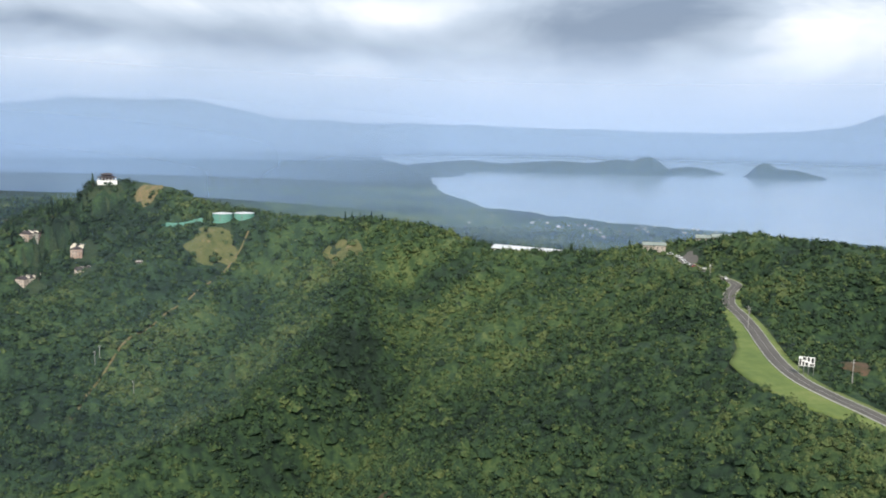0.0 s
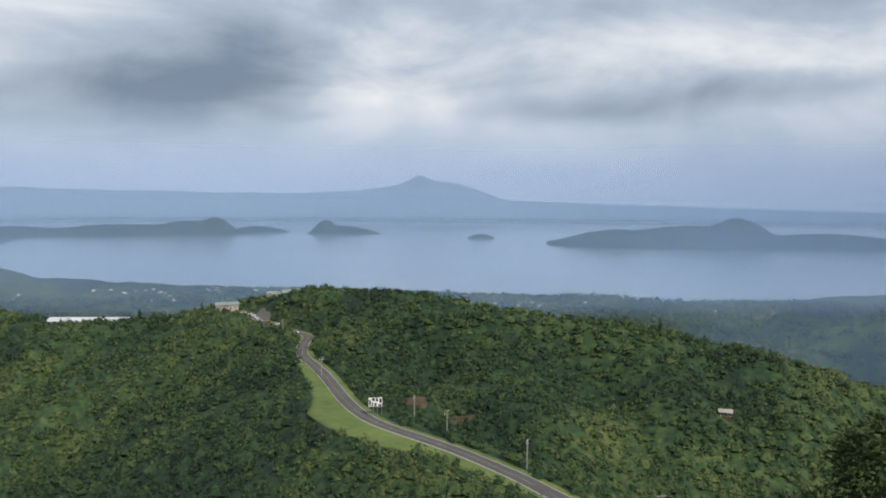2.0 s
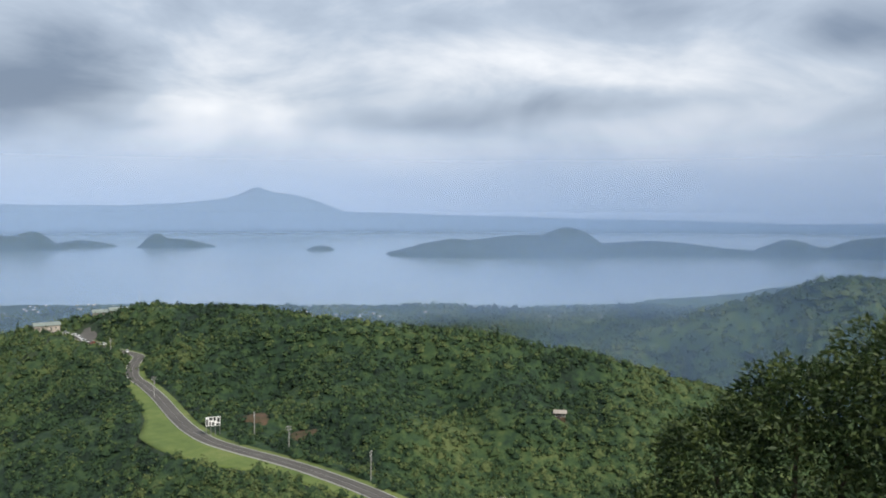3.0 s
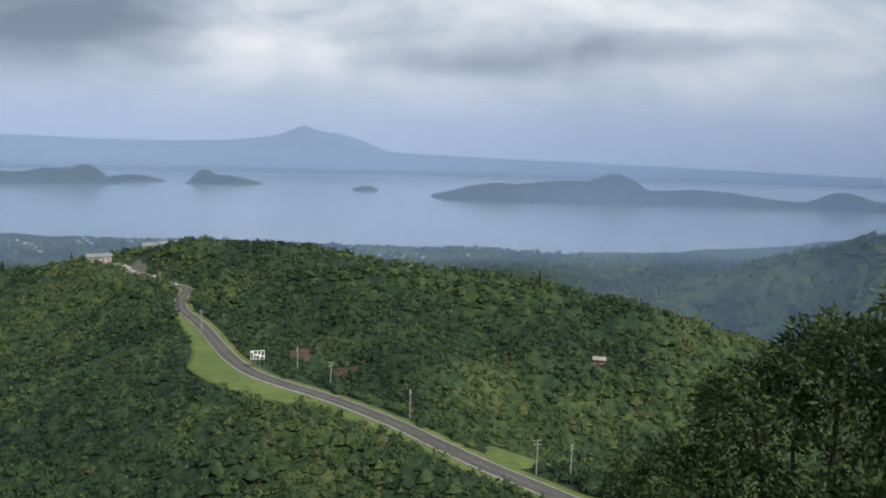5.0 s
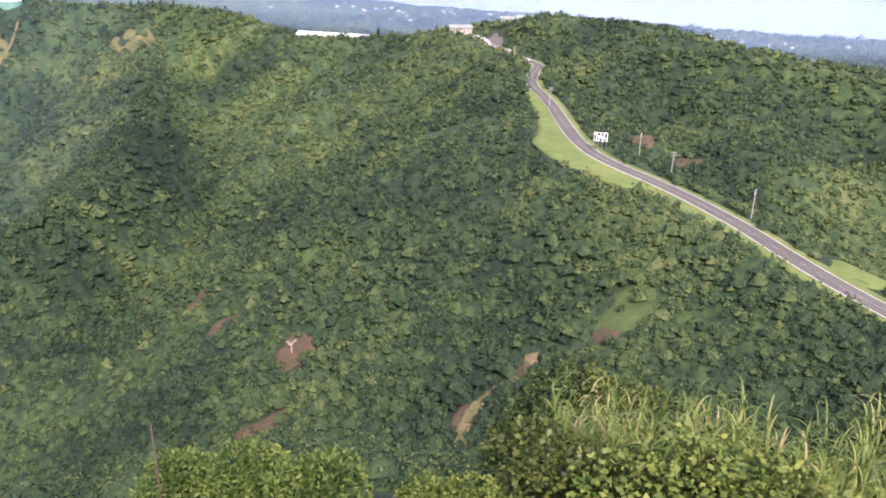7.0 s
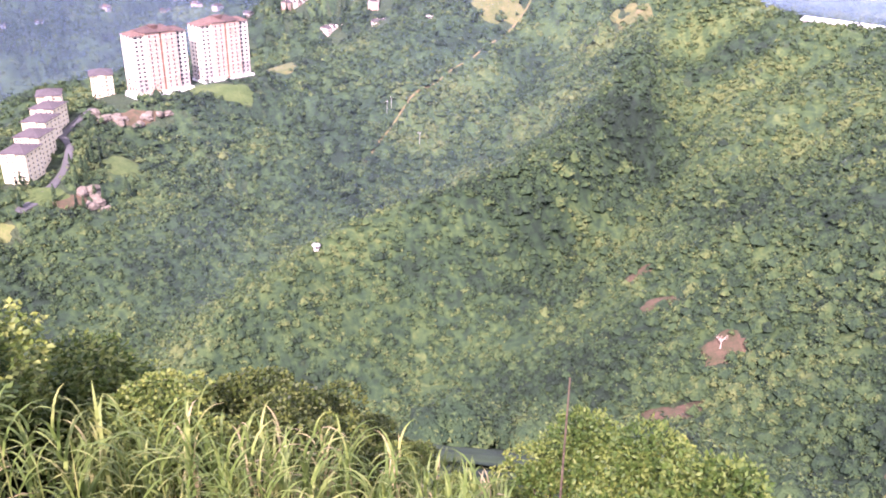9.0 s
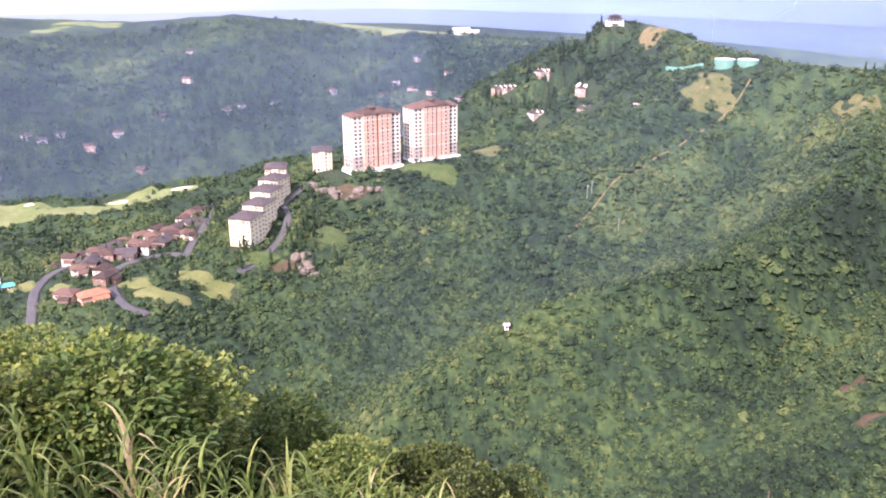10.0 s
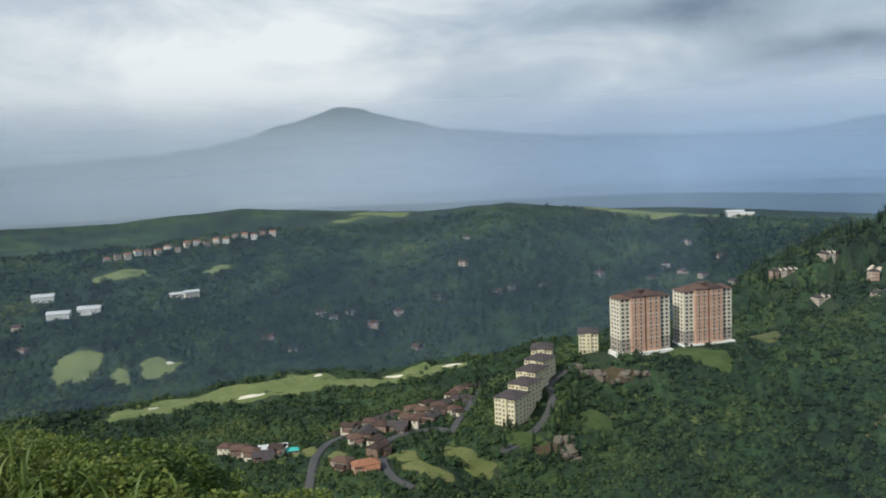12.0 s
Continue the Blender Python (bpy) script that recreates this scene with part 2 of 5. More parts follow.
def height(x, y):
    d = np.hypot(x, y)
    az = np.degrees(np.arctan2(-x, y))
    warp = smooth(60, 300, d)
    wx, wy = x + 14 * warp * fbm(x, y, 90, 3, 1), y + 14 * warp * fbm(x, y, 90, 3, 5)
    base = -205 + 88 * smooth(900, 1400, d + 480 * smooth(14, 0, az))
    k = 6.0
    acc = np.exp((base + 150) / k)
    off = np.full(x.shape, 1e9)
    for k_, (pts, slope, flat, relief) in enumerate(CRESTS):
        p3 = [polar(*p) for p in pts]
        dist, along, _ = segments(wx, wy, p3)
        zc = np.interp(along, np.arange(len(p3)), [p[2] for p in p3])
        off = np.minimum(off, dist)
        z = zc - slope * np.maximum(0, dist - flat)
        if relief:
            run = np.concatenate([[0], np.cumsum([math.dist(p[:2], q[:2]) for p, q in zip(p3, p3[1:])])])
            s_ = np.interp(along, np.arange(len(p3)), run) + 0.25 * dist
            z = z + relief * smooth(flat, flat + 60, dist) * (0.55 - 2.6 * np.abs(fbm(s_ + 16 * fbm(x, y, 70, 2, 13), 0.22 * dist, 85, 2, 20 + k_)))
        acc += np.exp(np.clip((z + 150) / k, -60, 60))
    z = k * np.log(acc) - 150
    # gullies and lumps of the slopes
    rough = smooth(80, 220, d) * (1 - smooth(1500, 2300, d)) * (1 - smooth(0.5, 0.95, (base + 205) / 88) * (off > 60))
    gully = smooth(8, 60, off)
    z += rough * ((2.5 + 5 * gully) * fbm(x, y, 110, 4, 3) - (2 + 9 * gully) * np.abs(fbm(x, y, 80, 3, 8)))
    for pts, depth, wide in GULLIES:
        dist, along, _ = segments(wx, wy, [polar(*p) for p in pts])
        z -= depth * np.sin(np.pi * np.clip((along + 0.35) / (len(pts) - 0.3), 0, 1)) * np.exp(-(dist / wide) ** 2)
    # the road's bed and the parking place
    rd, al, side = segments(x, y, [polar(*p) for p in ROAD])
    zr = ROAD_Z + 0 * d
    bed = 1 - smooth(7, 26, rd)
    z = z * (1 - bed) + (zr - 0.6) * bed
    for a, r, half, zf in FLATS:
        px, py = polar(a, r)
        t = 1 - smooth(half, half + 22, np.hypot(x - px, y - py))
        z = z * (1 - t) + zf * t
    # lowland, lake bed and islands
    far = smooth(1150, 1500, d)
    z = z + far * 1.8 * fbm(x, y, 260, 3, 9)
    saz = [p[0] for p in SHORE][::-1]
    shore = np.interp(az, saz, [p[1] for p in SHORE][::-1], left=9000, right=9000) * (1 + 0.022 * fbm(az * 40, d * 0.3, 60, 3, 2))
    wet = smooth(-12, 45, d - shore) * (az > -85) * (az < 12)
    w = np.nonzero(wet > 0)
    if len(w[0]):
        aw, dw = az[w], d[w]
        isle = np.full(aw.shape, -22.0)
        wave, lump = 1 + 0.22 * fbm(aw * 30, dw * 0.5, 40, 3, 4), 2.5 * fbm(aw * 60, dw, 50, 3)
        for a, r, hw, hd, top in ISLANDS:
            q = np.hypot(np.radians(aw - a) * r / hw, (dw - r) / hd) * wave
            isle = np.maximum(isle, top * (1 - q ** 1.5) + lump)
        z[w] = z[w] * (1 - wet[w]) + (LAKE_Z + np.maximum(isle, -18)) * wet[w]
    # land beyond the lake and the far mountains
    back = smooth(4450, 4600, d)
    mount = smooth(4300, 4700, d) * rim_height(az) * (1 + 0.07 * fbm(az * 30, d * 0.3, 60, 4, 6))
    z = z * (1 - back) + (LAKE_Z + 4) * back
    return z + mount


def grid_mesh(name, A, D, Z, keep=None):
    """A sheet over a grid of angles and distances."""
    X, Y = -np.sin(np.radians(A)) * D, np.cos(np.radians(A)) * D
    n, m = A.shape
    v = np.stack([X, Y, Z], 2).reshape(-1, 3)
    i = np.arange(n - 1)[:, None] * m + np.arange(m - 1)[None]
    q = np.stack([i, i + 1, i + m + 1, i + m], 2).reshape(-1, 4)
    used = np.arange(len(v))
    if keep is not None:
        q = q[keep.reshape(-1)]
        used, inv = np.unique(q, return_inverse=True)
        v, q = v[used], inv.reshape(-1, 4)
    me = bpy.data.meshes.new(name)
    me.vertices.add(len(v)); me.vertices.foreach_set("co", v.astype(np.float32).ravel())
    me.loops.add(q.size); me.loops.foreach_set("vertex_index", q.astype(np.int32).ravel())
    me.polygons.add(len(q))
    me.polygons.foreach_set("loop_start", np.arange(0, q.size, 4, dtype=np.int32))
    me.update(calc_edges=True)
    me.polygons.foreach_set("use_smooth", np.ones(len(q), dtype=bool))
    return me, used


def raw_mesh(name, v, f, tone, mat):
    """A mesh of equal faces from arrays, with a tone per vertex."""
    k = f.shape[1]
    me = bpy.data.meshes.new(name)
    me.vertices.add(len(v)); me.vertices.foreach_set("co", v.astype(np.float32).ravel())
    me.loops.add(f.size); me.loops.foreach_set("vertex_index", f.astype(np.int32).ravel())
    me.polygons.add(len(f)); me.polygons.foreach_set("loop_start", np.arange(0, f.size, k, dtype=np.int32))
    me.update(calc_edges=True)
    me.attributes.new("tone", "FLOAT", "POINT").data.foreach_set("value", tone.astype(np.float32))
    me.materials.append(mat)
    return me


# ---- ground and lake ----
def build_ground():
    az = np.concatenate([np.arange(-180, -80, 4), np.arange(-80, 90, 0.34), np.arange(90, 181, 4)])
    az[-1] = 180
    d = np.concatenate([[0.01], np.geomspace(1.0, 120, 50), np.geomspace(122, 1000, 150), np.geomspace(1015, 1500, 26), np.geomspace(1530, 4820, 75)])
    A, D = np.meshgrid(az, d)
    Z = height(-np.sin(np.radians(A)) * D, np.cos(np.radians(A)) * D)
    me, _ = grid_mesh("ground", A, D, Z)
    me.materials.append(M_GROUND)
    ob = new("ground", me)
    tagged(ob, "green hills and lowland falling to a lake", "ground", kind="structure")
    A, D = np.meshgrid(np.arange(-90, 4.1, 1.0), np.geomspace(900, 4700, 40))
    me, _ = grid_mesh("water", A, D, 0 * A + LAKE_Z)
    me.materials.append(M_LAKE)
    tagged(new("water", me), "calm pale blue-grey lake", "lake", kind="structure")


build_ground()


# open places: az, metres, half width across the view, half depth along it
LAWNS = [(-43.3, 229, 13, 9), (54.6, 482, 10.2, 10.2), (53.8, 466, 10.2, 7.94), (52.4, 458, 11.3, 7.94), (50.8, 486, 11.3, 10.2), (49.6, 476, 13.6, 9.07), (59.3, 490, 7.94, 10.2), (61.5, 506, 9.07, 9.07), (46, 506, 14, 10), (41, 545, 14, 12), (34.6, 640, 34, 10), (30, 700, 14, 16), (-28, 212, 9, 9), (15.4, 815, 26, 34), (6.5, 722, 18, 24)]
BARE = [(-2.6, 264, 9, 9), (0.2, 236, 12, 7), (2.5, 300, 9, 5), (-26.4, 206, 5, 4), (39.8, 610, 16, 8), (44.6, 500, 12, 9), (15.7, 808, 9, 12), (6.4, 722, 6, 7), (-27.4, 372, 8, 9), (19.2, 1010, 18, 26),
        (-30.5, 352, 7, 6), (-15.9, 189, 4, 6), (49.5, 477, 5, 5), (4.2, 330, 8, 4), (-20.4, 199, 3, 4), (26.0, 250, 6, 5)]
FAIRWAYS = [(72, 757, 40, 22), (69, 770, 42, 22), (65.5, 770, 44, 24), (61.6, 777, 40, 22), (57.3, 772, 40, 18), (53.5, 792, 36, 16), (51.5, 797, 26, 10), (75.8, 930, 28, 50), (70.7, 893, 22, 34), (73.2, 880, 12, 26),
            (72.4, 1232, 46, 22), (66.5, 1212, 22, 16), (37.5, 1378, 66, 44), (34.3, 1380, 70, 40), (55.2, 1482, 55, 18), (57.6, 1455, 40, 14), (41, 1395, 40, 16)]
SAND = [(65.0, 762, 15, 4), (70.0, 904, 5, 9), (71.3, 766, 6, 3), (55.0, 793, 12, 3), (31.3, 1340, 32, 8), (51.0, 799, 12, 3), (60.3, 790, 5, 2.5)]
PADS = [(40.0, 607, 28, 6), (43.2, 503, 8, 13), (40.2, 632, 16, 12), (37, 655, 20, 18), (33.5, 672, 22, 18), (47.0, 530, 14, 12), (46.0, 548, 12, 12), (45.4, 566, 12, 12), (44.9, 584, 12, 12), (44.2, 606, 14, 12), (41.2, 640, 13, 10), (-6.2, 669, 27, 6), (-16.7, 598, 10, 32),
        (14.65, 862, 12, 14), (13.3, 858, 12, 14), (21.8, 1066, 13, 12), (-48.3, 356, 4, 4), (28.3, 334, 2, 3), (-18.2, 640, 14, 6), (28.6, 948, 10, 26), (26.2, 898, 10, 26), (25.9, 962, 10, 26), (23.3, 940, 12, 30), (23.2, 890, 22, 16)]
TRACKS = [  # az, metres, along roads and dirt tracks; half width
    ([(61.4, 452), (60.8, 494), (59.7, 520), (57.8, 541), (55.6, 600), (53.3, 626), (50.9, 690), (48.9, 752)], 2.7),
    ([(54.1, 439), (55.4, 451), (56.1, 474), (55.7, 508), (54.3, 520), (52.2, 524), (51.2, 515), (50.7, 535), (49.8, 570), (48.9, 665)], 2.7),
    ([(47.7, 489), (45.3, 517), (44.0, 560), (44.3, 580), (43.2, 604), (42.2, 622)], 2.6),
    ([(24.5, 585), (22, 640), (18.5, 700), (15, 770), (13, 830)], 0.8),
    ([(-15.6, 178), (-16.1, 188), (-17.5, 194), (-20.6, 198), (-21, 206)], 1.9),
]
GRASS_WIDTH = [3, 2, 1.5, 1.5, 2.5, 3, 5, 6, 10, 14, 14, 15, 8, 6, 4.5, 3, 1, 1, 1, 1, 1, 1, 1]  # to the left of the road at its knots


def blob(x, y, a, r, hw, hd):
    """Under 1 inside an open place with an uneven edge."""
    px, py = polar(a, r)
    ux, uy = -math.sin(radians(a)), math.cos(radians(a))
    along, across = (x - px) * ux + (y - py) * uy, (x - px) * uy - (y - py) * ux
    return np.hypot(across / hw, along / hd) * (1 + 0.5 * fbm(x, y, max(3.0, min(hw, hd)), 3, 31))


def forest_cover(x, y):
    """1 under trees, 0 in the open."""
    rd, al, side = segments(x, y, [polar(*p) for p in ROAD])
    lw = np.interp(al, np.arange(len(ROAD)), GRASS_WIDTH) + 3.0 * fbm(x, y, 9, 2, 7)
    # the camera's side of the road is on the left of its course
    free = np.where(side > 0, lw + 3.5, 5.4 + 1.5 * fbm(x, y, 8, 2, 2))
    f = smooth(0, 2.5, rd - free)
    scrub = 0.55 * smooth(0.12, 0.3, fbm(x, y, 5.0, 2, 41))
    for places in (LAWNS, BARE, FAIRWAYS, PADS):
        for a, r, hw, hd in places:
            px, py = polar(a, r)
            n = np.nonzero((np.abs(x - px) < 1.6 * (hw + hd)) & (np.abs(y - py) < 1.6 * (hw + hd)))
            if len(n[0]):
                open_ = smooth(0.85, 1.02, blob(x[n], y[n], a, r, hw, hd))
                if places is BARE or (places is LAWNS and -35 < a < 20):
                    open_ = np.maximum(open_, scrub[n])
                f[n] = f[n] * open_
    for pts, half in TRACKS:
        p = np.array([polar(*q) for q in pts])
        n = np.nonzero((x > p[:, 0].min() - 9) & (x < p[:, 0].max() + 9) & (y > p[:, 1].min() - 9) & (y < p[:, 1].max() + 9))
        if len(n[0]):
            f[n] = f[n] * smooth(half + 0.3, half + 1.6, segments(x[n], y[n], p)[0])
    return f


def crowns(x, y, cell, seed):
    """Dome heights of jittered crowns, and a tone for each crown."""
    i, j = np.floor(x / cell), np.floor(y / cell)
    h, tone = np.zeros(x.shape), np.zeros(x.shape)
    for a in (-1, 0, 1):
        for b in (-1, 0, 1):
            ci, cj = i + a, j + b
            px, py = (ci + hashed(ci, cj, seed)) * cell, (cj + hashed(ci, cj, seed + 1)) * cell
            r = cell * (0.55 + 0.45 * hashed(ci, cj, seed + 2))
            q = np.hypot(x - px, y - py) / r
            top = (0.45 + 0.55 * hashed(ci, cj, seed + 3)) * np.sqrt(np.maximum(0, 1 - q * q))
            tone = np.where(top > h, hashed(ci, cj, seed + 4), tone)
            h = np.maximum(h, top)
    return h, tone


def wood_shade_tone(x, y, az, d):
    """Dark evergreen wood across the valley and round the far knoll, lighter scrub on the slopes by the road and under
    the long crest; cloud shade and sunlit slopes are put into the tone too.
    """
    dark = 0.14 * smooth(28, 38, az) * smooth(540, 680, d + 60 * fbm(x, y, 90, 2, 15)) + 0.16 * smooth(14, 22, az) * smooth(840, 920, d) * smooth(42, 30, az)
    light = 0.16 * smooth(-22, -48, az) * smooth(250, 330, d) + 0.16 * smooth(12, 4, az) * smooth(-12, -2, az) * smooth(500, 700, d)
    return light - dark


def build_canopy():
    az = np.arange(-74, 86, 0.32)
    d = np.geomspace(24, 1700, 290)
    A, D = np.meshgrid(az, d)
    A = A + np.random.uniform(-0.07, 0.07, A.shape)
    D = D * (1 + np.random.uniform(-0.004, 0.004, A.shape))
    x, y = -np.sin(np.radians(A)) * D, np.cos(np.radians(A)) * D
    z = height(x, y)
    f = forest_cover(x, y)
    h1, t1 = crowns(x, y, 4.5, 1)
    zc = z + (0.2 + 0.9 * h1) * (0.3 + 0.7 * smooth(30, 110, D)) * f - 0.8 * (1 - f)
    kind = np.clip(0.2 + 0.42 * t1 + 0.2 * fbm(x, y, 60, 2, 5) + wood_shade_tone(x, y, A, D), 0, 1)
    fm = np.maximum(np.maximum(f[:-1, :-1], f[1:, 1:]), np.maximum(f[1:, :-1], f[:-1, 1:]))
    me, used = grid_mesh("forest_canopy", A, D, zc, (fm > 0.02))
    me.attributes.new("tone", "FLOAT", "POINT").data.foreach_set("value", kind.ravel()[used].astype(np.float32))
    me.materials.append(M_CANOPY)
    tagged(new("forest_canopy", me), "dense green scrub covering the hillsides", "forest", kind="stuff")


build_canopy()


def build_crowns():
    """Trees over the scrub: a lumpy core for each crown, toned darker as the shade inside it, and many leafy sprays
    over it, lighter where they bulge.
    """
    rng = np.random.default_rng(17)
    n, p, lo, hi = 110000, 0.6, 60.0, 1400.0
    az = rng.uniform(-73, 85, n)
    d = (rng.random(n) * (hi ** p - lo ** p) + lo ** p) ** (1 / p)
    x, y = -np.sin(np.radians(az)) * d, np.cos(np.radians(az)) * d
    keep = (forest_cover(x, y) > 0.5) & ((d < 1000) | (az > 20))
    az, d, x, y = az[keep], d[keep], x[keep], y[keep]
    n = len(x)
    wood = smooth(-0.25, 0.4, fbm(x, y, 130, 3, 12))
    r = rng.choice([0.6, 0.85, 1.2, 1.9], n, p=[0.3, 0.33, 0.25, 0.12]) * rng.uniform(0.8, 1.2, n) * (1.35 + d / 500) * (0.8 + 0.4 * wood)
    tall = r * rng.uniform(0.65, 1.15, n)
    z = height(x, y) + 0.6 + rng.uniform(0, 1.8, n) * (0.5 + wood)
    tone = np.clip(0.5 + 0.28 * fbm(x, y, 60, 2, 5) + rng.normal(0, 0.17, n), 0, 1)
    tone = np.clip(tone + wood_shade_tone(x, y, az, d), 0, 1)
    vs = [np.stack([x, y, z + 0.82 * tall], 1)]
    for j in range(6):
        t = np.pi * j / 3 + rng.uniform(-0.3, 0.3, n)
        q = r * (0.78 + rng.normal(0, 0.15, n))
        vs.append(np.stack([x + np.cos(t) * q, y + np.sin(t) * q, z - 0.2 * tall + rng.normal(0, 0.15, n) * tall], 1))
    v = np.stack(vs, 1)
    f = np.array([(0, 1 + j, 1 + (j + 1) % 6) for j in range(6)])
    F = (np.arange(n)[:, None, None] * 7 + f[None]).reshape(-1, 3)
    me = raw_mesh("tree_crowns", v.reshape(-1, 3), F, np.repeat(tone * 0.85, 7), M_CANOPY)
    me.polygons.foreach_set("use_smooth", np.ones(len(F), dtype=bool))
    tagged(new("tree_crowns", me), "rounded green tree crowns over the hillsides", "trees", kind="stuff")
    # sprays
    m = 1700000
    w8 = r / d ** 0.6
    pick = rng.choice(n, m, p=w8 / w8.sum())
    u = rng.normal(size=(m, 3)); u[:, 2] = np.abs(u[:, 2]) - 0.15; u /= np.linalg.norm(u, axis=1)[:, None]
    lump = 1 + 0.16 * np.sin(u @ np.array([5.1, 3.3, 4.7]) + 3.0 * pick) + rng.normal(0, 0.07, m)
    c = np.stack([x, y, z], 1)[pick] + u * np.stack([r, r, tall], 1)[pick] * (0.92 * lump)[:, None]
    size = (np.minimum(0.12 + 0.0013 * d[pick], 0.75 * r[pick]) * rng.uniform(0.5, 1.5, m))[:, None]
    nn = u + 0.45 * rng.normal(size=(m, 3)) + np.array([0, 0, 0.3])
    e = np.cross(nn, rng.normal(size=(m, 3))); e /= np.linalg.norm(e, axis=1)[:, None]
    w = np.cross(nn, e); w /= np.linalg.norm(w, axis=1)[:, None]
    q = np.stack([c - e * size + w * size * 0.35, c + e * size * 0.9 + w * size * 0.4, c - w * size * 0.75], 1).reshape(-1, 3)
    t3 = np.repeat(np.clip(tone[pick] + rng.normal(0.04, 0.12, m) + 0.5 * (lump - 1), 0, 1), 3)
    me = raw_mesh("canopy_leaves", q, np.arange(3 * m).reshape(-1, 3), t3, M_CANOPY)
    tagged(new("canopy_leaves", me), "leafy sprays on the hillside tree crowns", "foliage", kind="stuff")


# haze: thin translucent sheets added one behind the other over the lowland, with the haze put into their colour
def build_haze():
    m = bpy.data.materials.new("haze_sheet")
    m.use_nodes = True
    nt = m.node_tree
    N, L = nt.nodes, nt.links
    N.clear()
    out = N.new("ShaderNodeOutputMaterial")
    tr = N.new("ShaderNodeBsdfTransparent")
    sunlit_share = N.new("ShaderNodeAttribute"); sunlit_share.attribute_name = "sunlit_share"
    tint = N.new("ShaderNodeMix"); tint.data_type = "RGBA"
    tint.inputs["A"].default_value, tint.inputs["B"].default_value = HAZE, SUNLIT_HAZE
    L.new(sunlit_share.outputs["Fac"], tint.inputs["Factor"])
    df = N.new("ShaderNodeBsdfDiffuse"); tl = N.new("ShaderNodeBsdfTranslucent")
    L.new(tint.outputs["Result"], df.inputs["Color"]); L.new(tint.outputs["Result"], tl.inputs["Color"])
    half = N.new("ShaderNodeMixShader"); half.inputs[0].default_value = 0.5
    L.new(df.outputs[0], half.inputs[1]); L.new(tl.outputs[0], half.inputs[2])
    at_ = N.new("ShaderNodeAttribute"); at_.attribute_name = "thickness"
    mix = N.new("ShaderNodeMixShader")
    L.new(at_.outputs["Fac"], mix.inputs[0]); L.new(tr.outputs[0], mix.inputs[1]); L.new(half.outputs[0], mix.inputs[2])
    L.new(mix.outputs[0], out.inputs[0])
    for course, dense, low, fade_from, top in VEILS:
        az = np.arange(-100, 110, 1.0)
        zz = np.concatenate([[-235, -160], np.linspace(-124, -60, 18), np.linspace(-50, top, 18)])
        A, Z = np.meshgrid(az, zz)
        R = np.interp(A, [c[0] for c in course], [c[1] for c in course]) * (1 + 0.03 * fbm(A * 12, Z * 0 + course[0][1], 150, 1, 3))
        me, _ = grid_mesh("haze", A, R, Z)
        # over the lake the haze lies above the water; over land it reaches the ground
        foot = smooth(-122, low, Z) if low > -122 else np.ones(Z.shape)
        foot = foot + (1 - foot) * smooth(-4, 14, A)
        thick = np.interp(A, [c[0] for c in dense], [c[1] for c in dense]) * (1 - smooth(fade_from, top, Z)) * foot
        # share of the paler, sunlit haze colour: grows to the left and far off
        me.attributes.new("sunlit_share", "FLOAT", "POINT").data.foreach_set("value", np.maximum(smooth(22, 74, A) * smooth(1100, 1700, R), 0.3 * smooth(2500, 3000, R)).ravel().astype(np.float32))
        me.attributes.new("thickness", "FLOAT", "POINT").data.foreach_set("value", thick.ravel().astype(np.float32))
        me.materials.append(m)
        tagged(new("haze", me), "thin sheet standing in for bluish haze over the lowland", "haze", kind="structure")


build_crowns()
HAZE = (0.36, 0.52, 0.80, 1)  # bluish haze over the lake, put into the sheets' colour
SUNLIT_HAZE = (0.76, 0.86, 1.0, 1)  # paler colour over the plain, with the sunlight on the haze put into it
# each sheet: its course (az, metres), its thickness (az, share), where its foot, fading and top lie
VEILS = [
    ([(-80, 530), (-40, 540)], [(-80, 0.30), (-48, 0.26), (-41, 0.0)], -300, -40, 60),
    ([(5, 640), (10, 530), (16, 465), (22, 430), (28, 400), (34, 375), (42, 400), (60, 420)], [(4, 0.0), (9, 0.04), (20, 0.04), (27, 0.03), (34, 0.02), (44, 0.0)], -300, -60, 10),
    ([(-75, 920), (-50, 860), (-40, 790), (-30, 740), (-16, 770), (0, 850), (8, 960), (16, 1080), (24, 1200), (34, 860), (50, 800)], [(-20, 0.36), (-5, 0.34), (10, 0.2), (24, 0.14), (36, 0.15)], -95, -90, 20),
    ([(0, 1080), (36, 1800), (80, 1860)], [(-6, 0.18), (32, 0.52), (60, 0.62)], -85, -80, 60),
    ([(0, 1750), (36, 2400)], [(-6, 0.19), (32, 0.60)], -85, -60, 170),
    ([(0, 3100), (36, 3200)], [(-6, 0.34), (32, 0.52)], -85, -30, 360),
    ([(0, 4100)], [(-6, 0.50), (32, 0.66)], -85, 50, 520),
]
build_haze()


# ---- building blocks for things ----
def ground_at(az, d):
    x, y = polar(az, d)
    return float(height(np.array([x]), np.array([y]))[0])


def link(name, me, mat, parent=None, label=""):
    if mat and not me.materials:
        me.materials.append(mat)
    ob = new(name, me)
    if parent:
        ob.parent = parent
    if label:
        ob["label"] = label
    return ob


def part(name, bm, mat, parent=None, label="", soft=False):
    me = bpy.data.meshes.new(name)
    bmesh.ops.recalc_face_normals(bm, faces=bm.faces)
    bm.to_mesh(me)
    bm.free()
    if soft:
        me.polygons.foreach_set("use_smooth", np.ones(len(me.polygons), dtype=bool))
    return link(name, me, mat, parent, label)


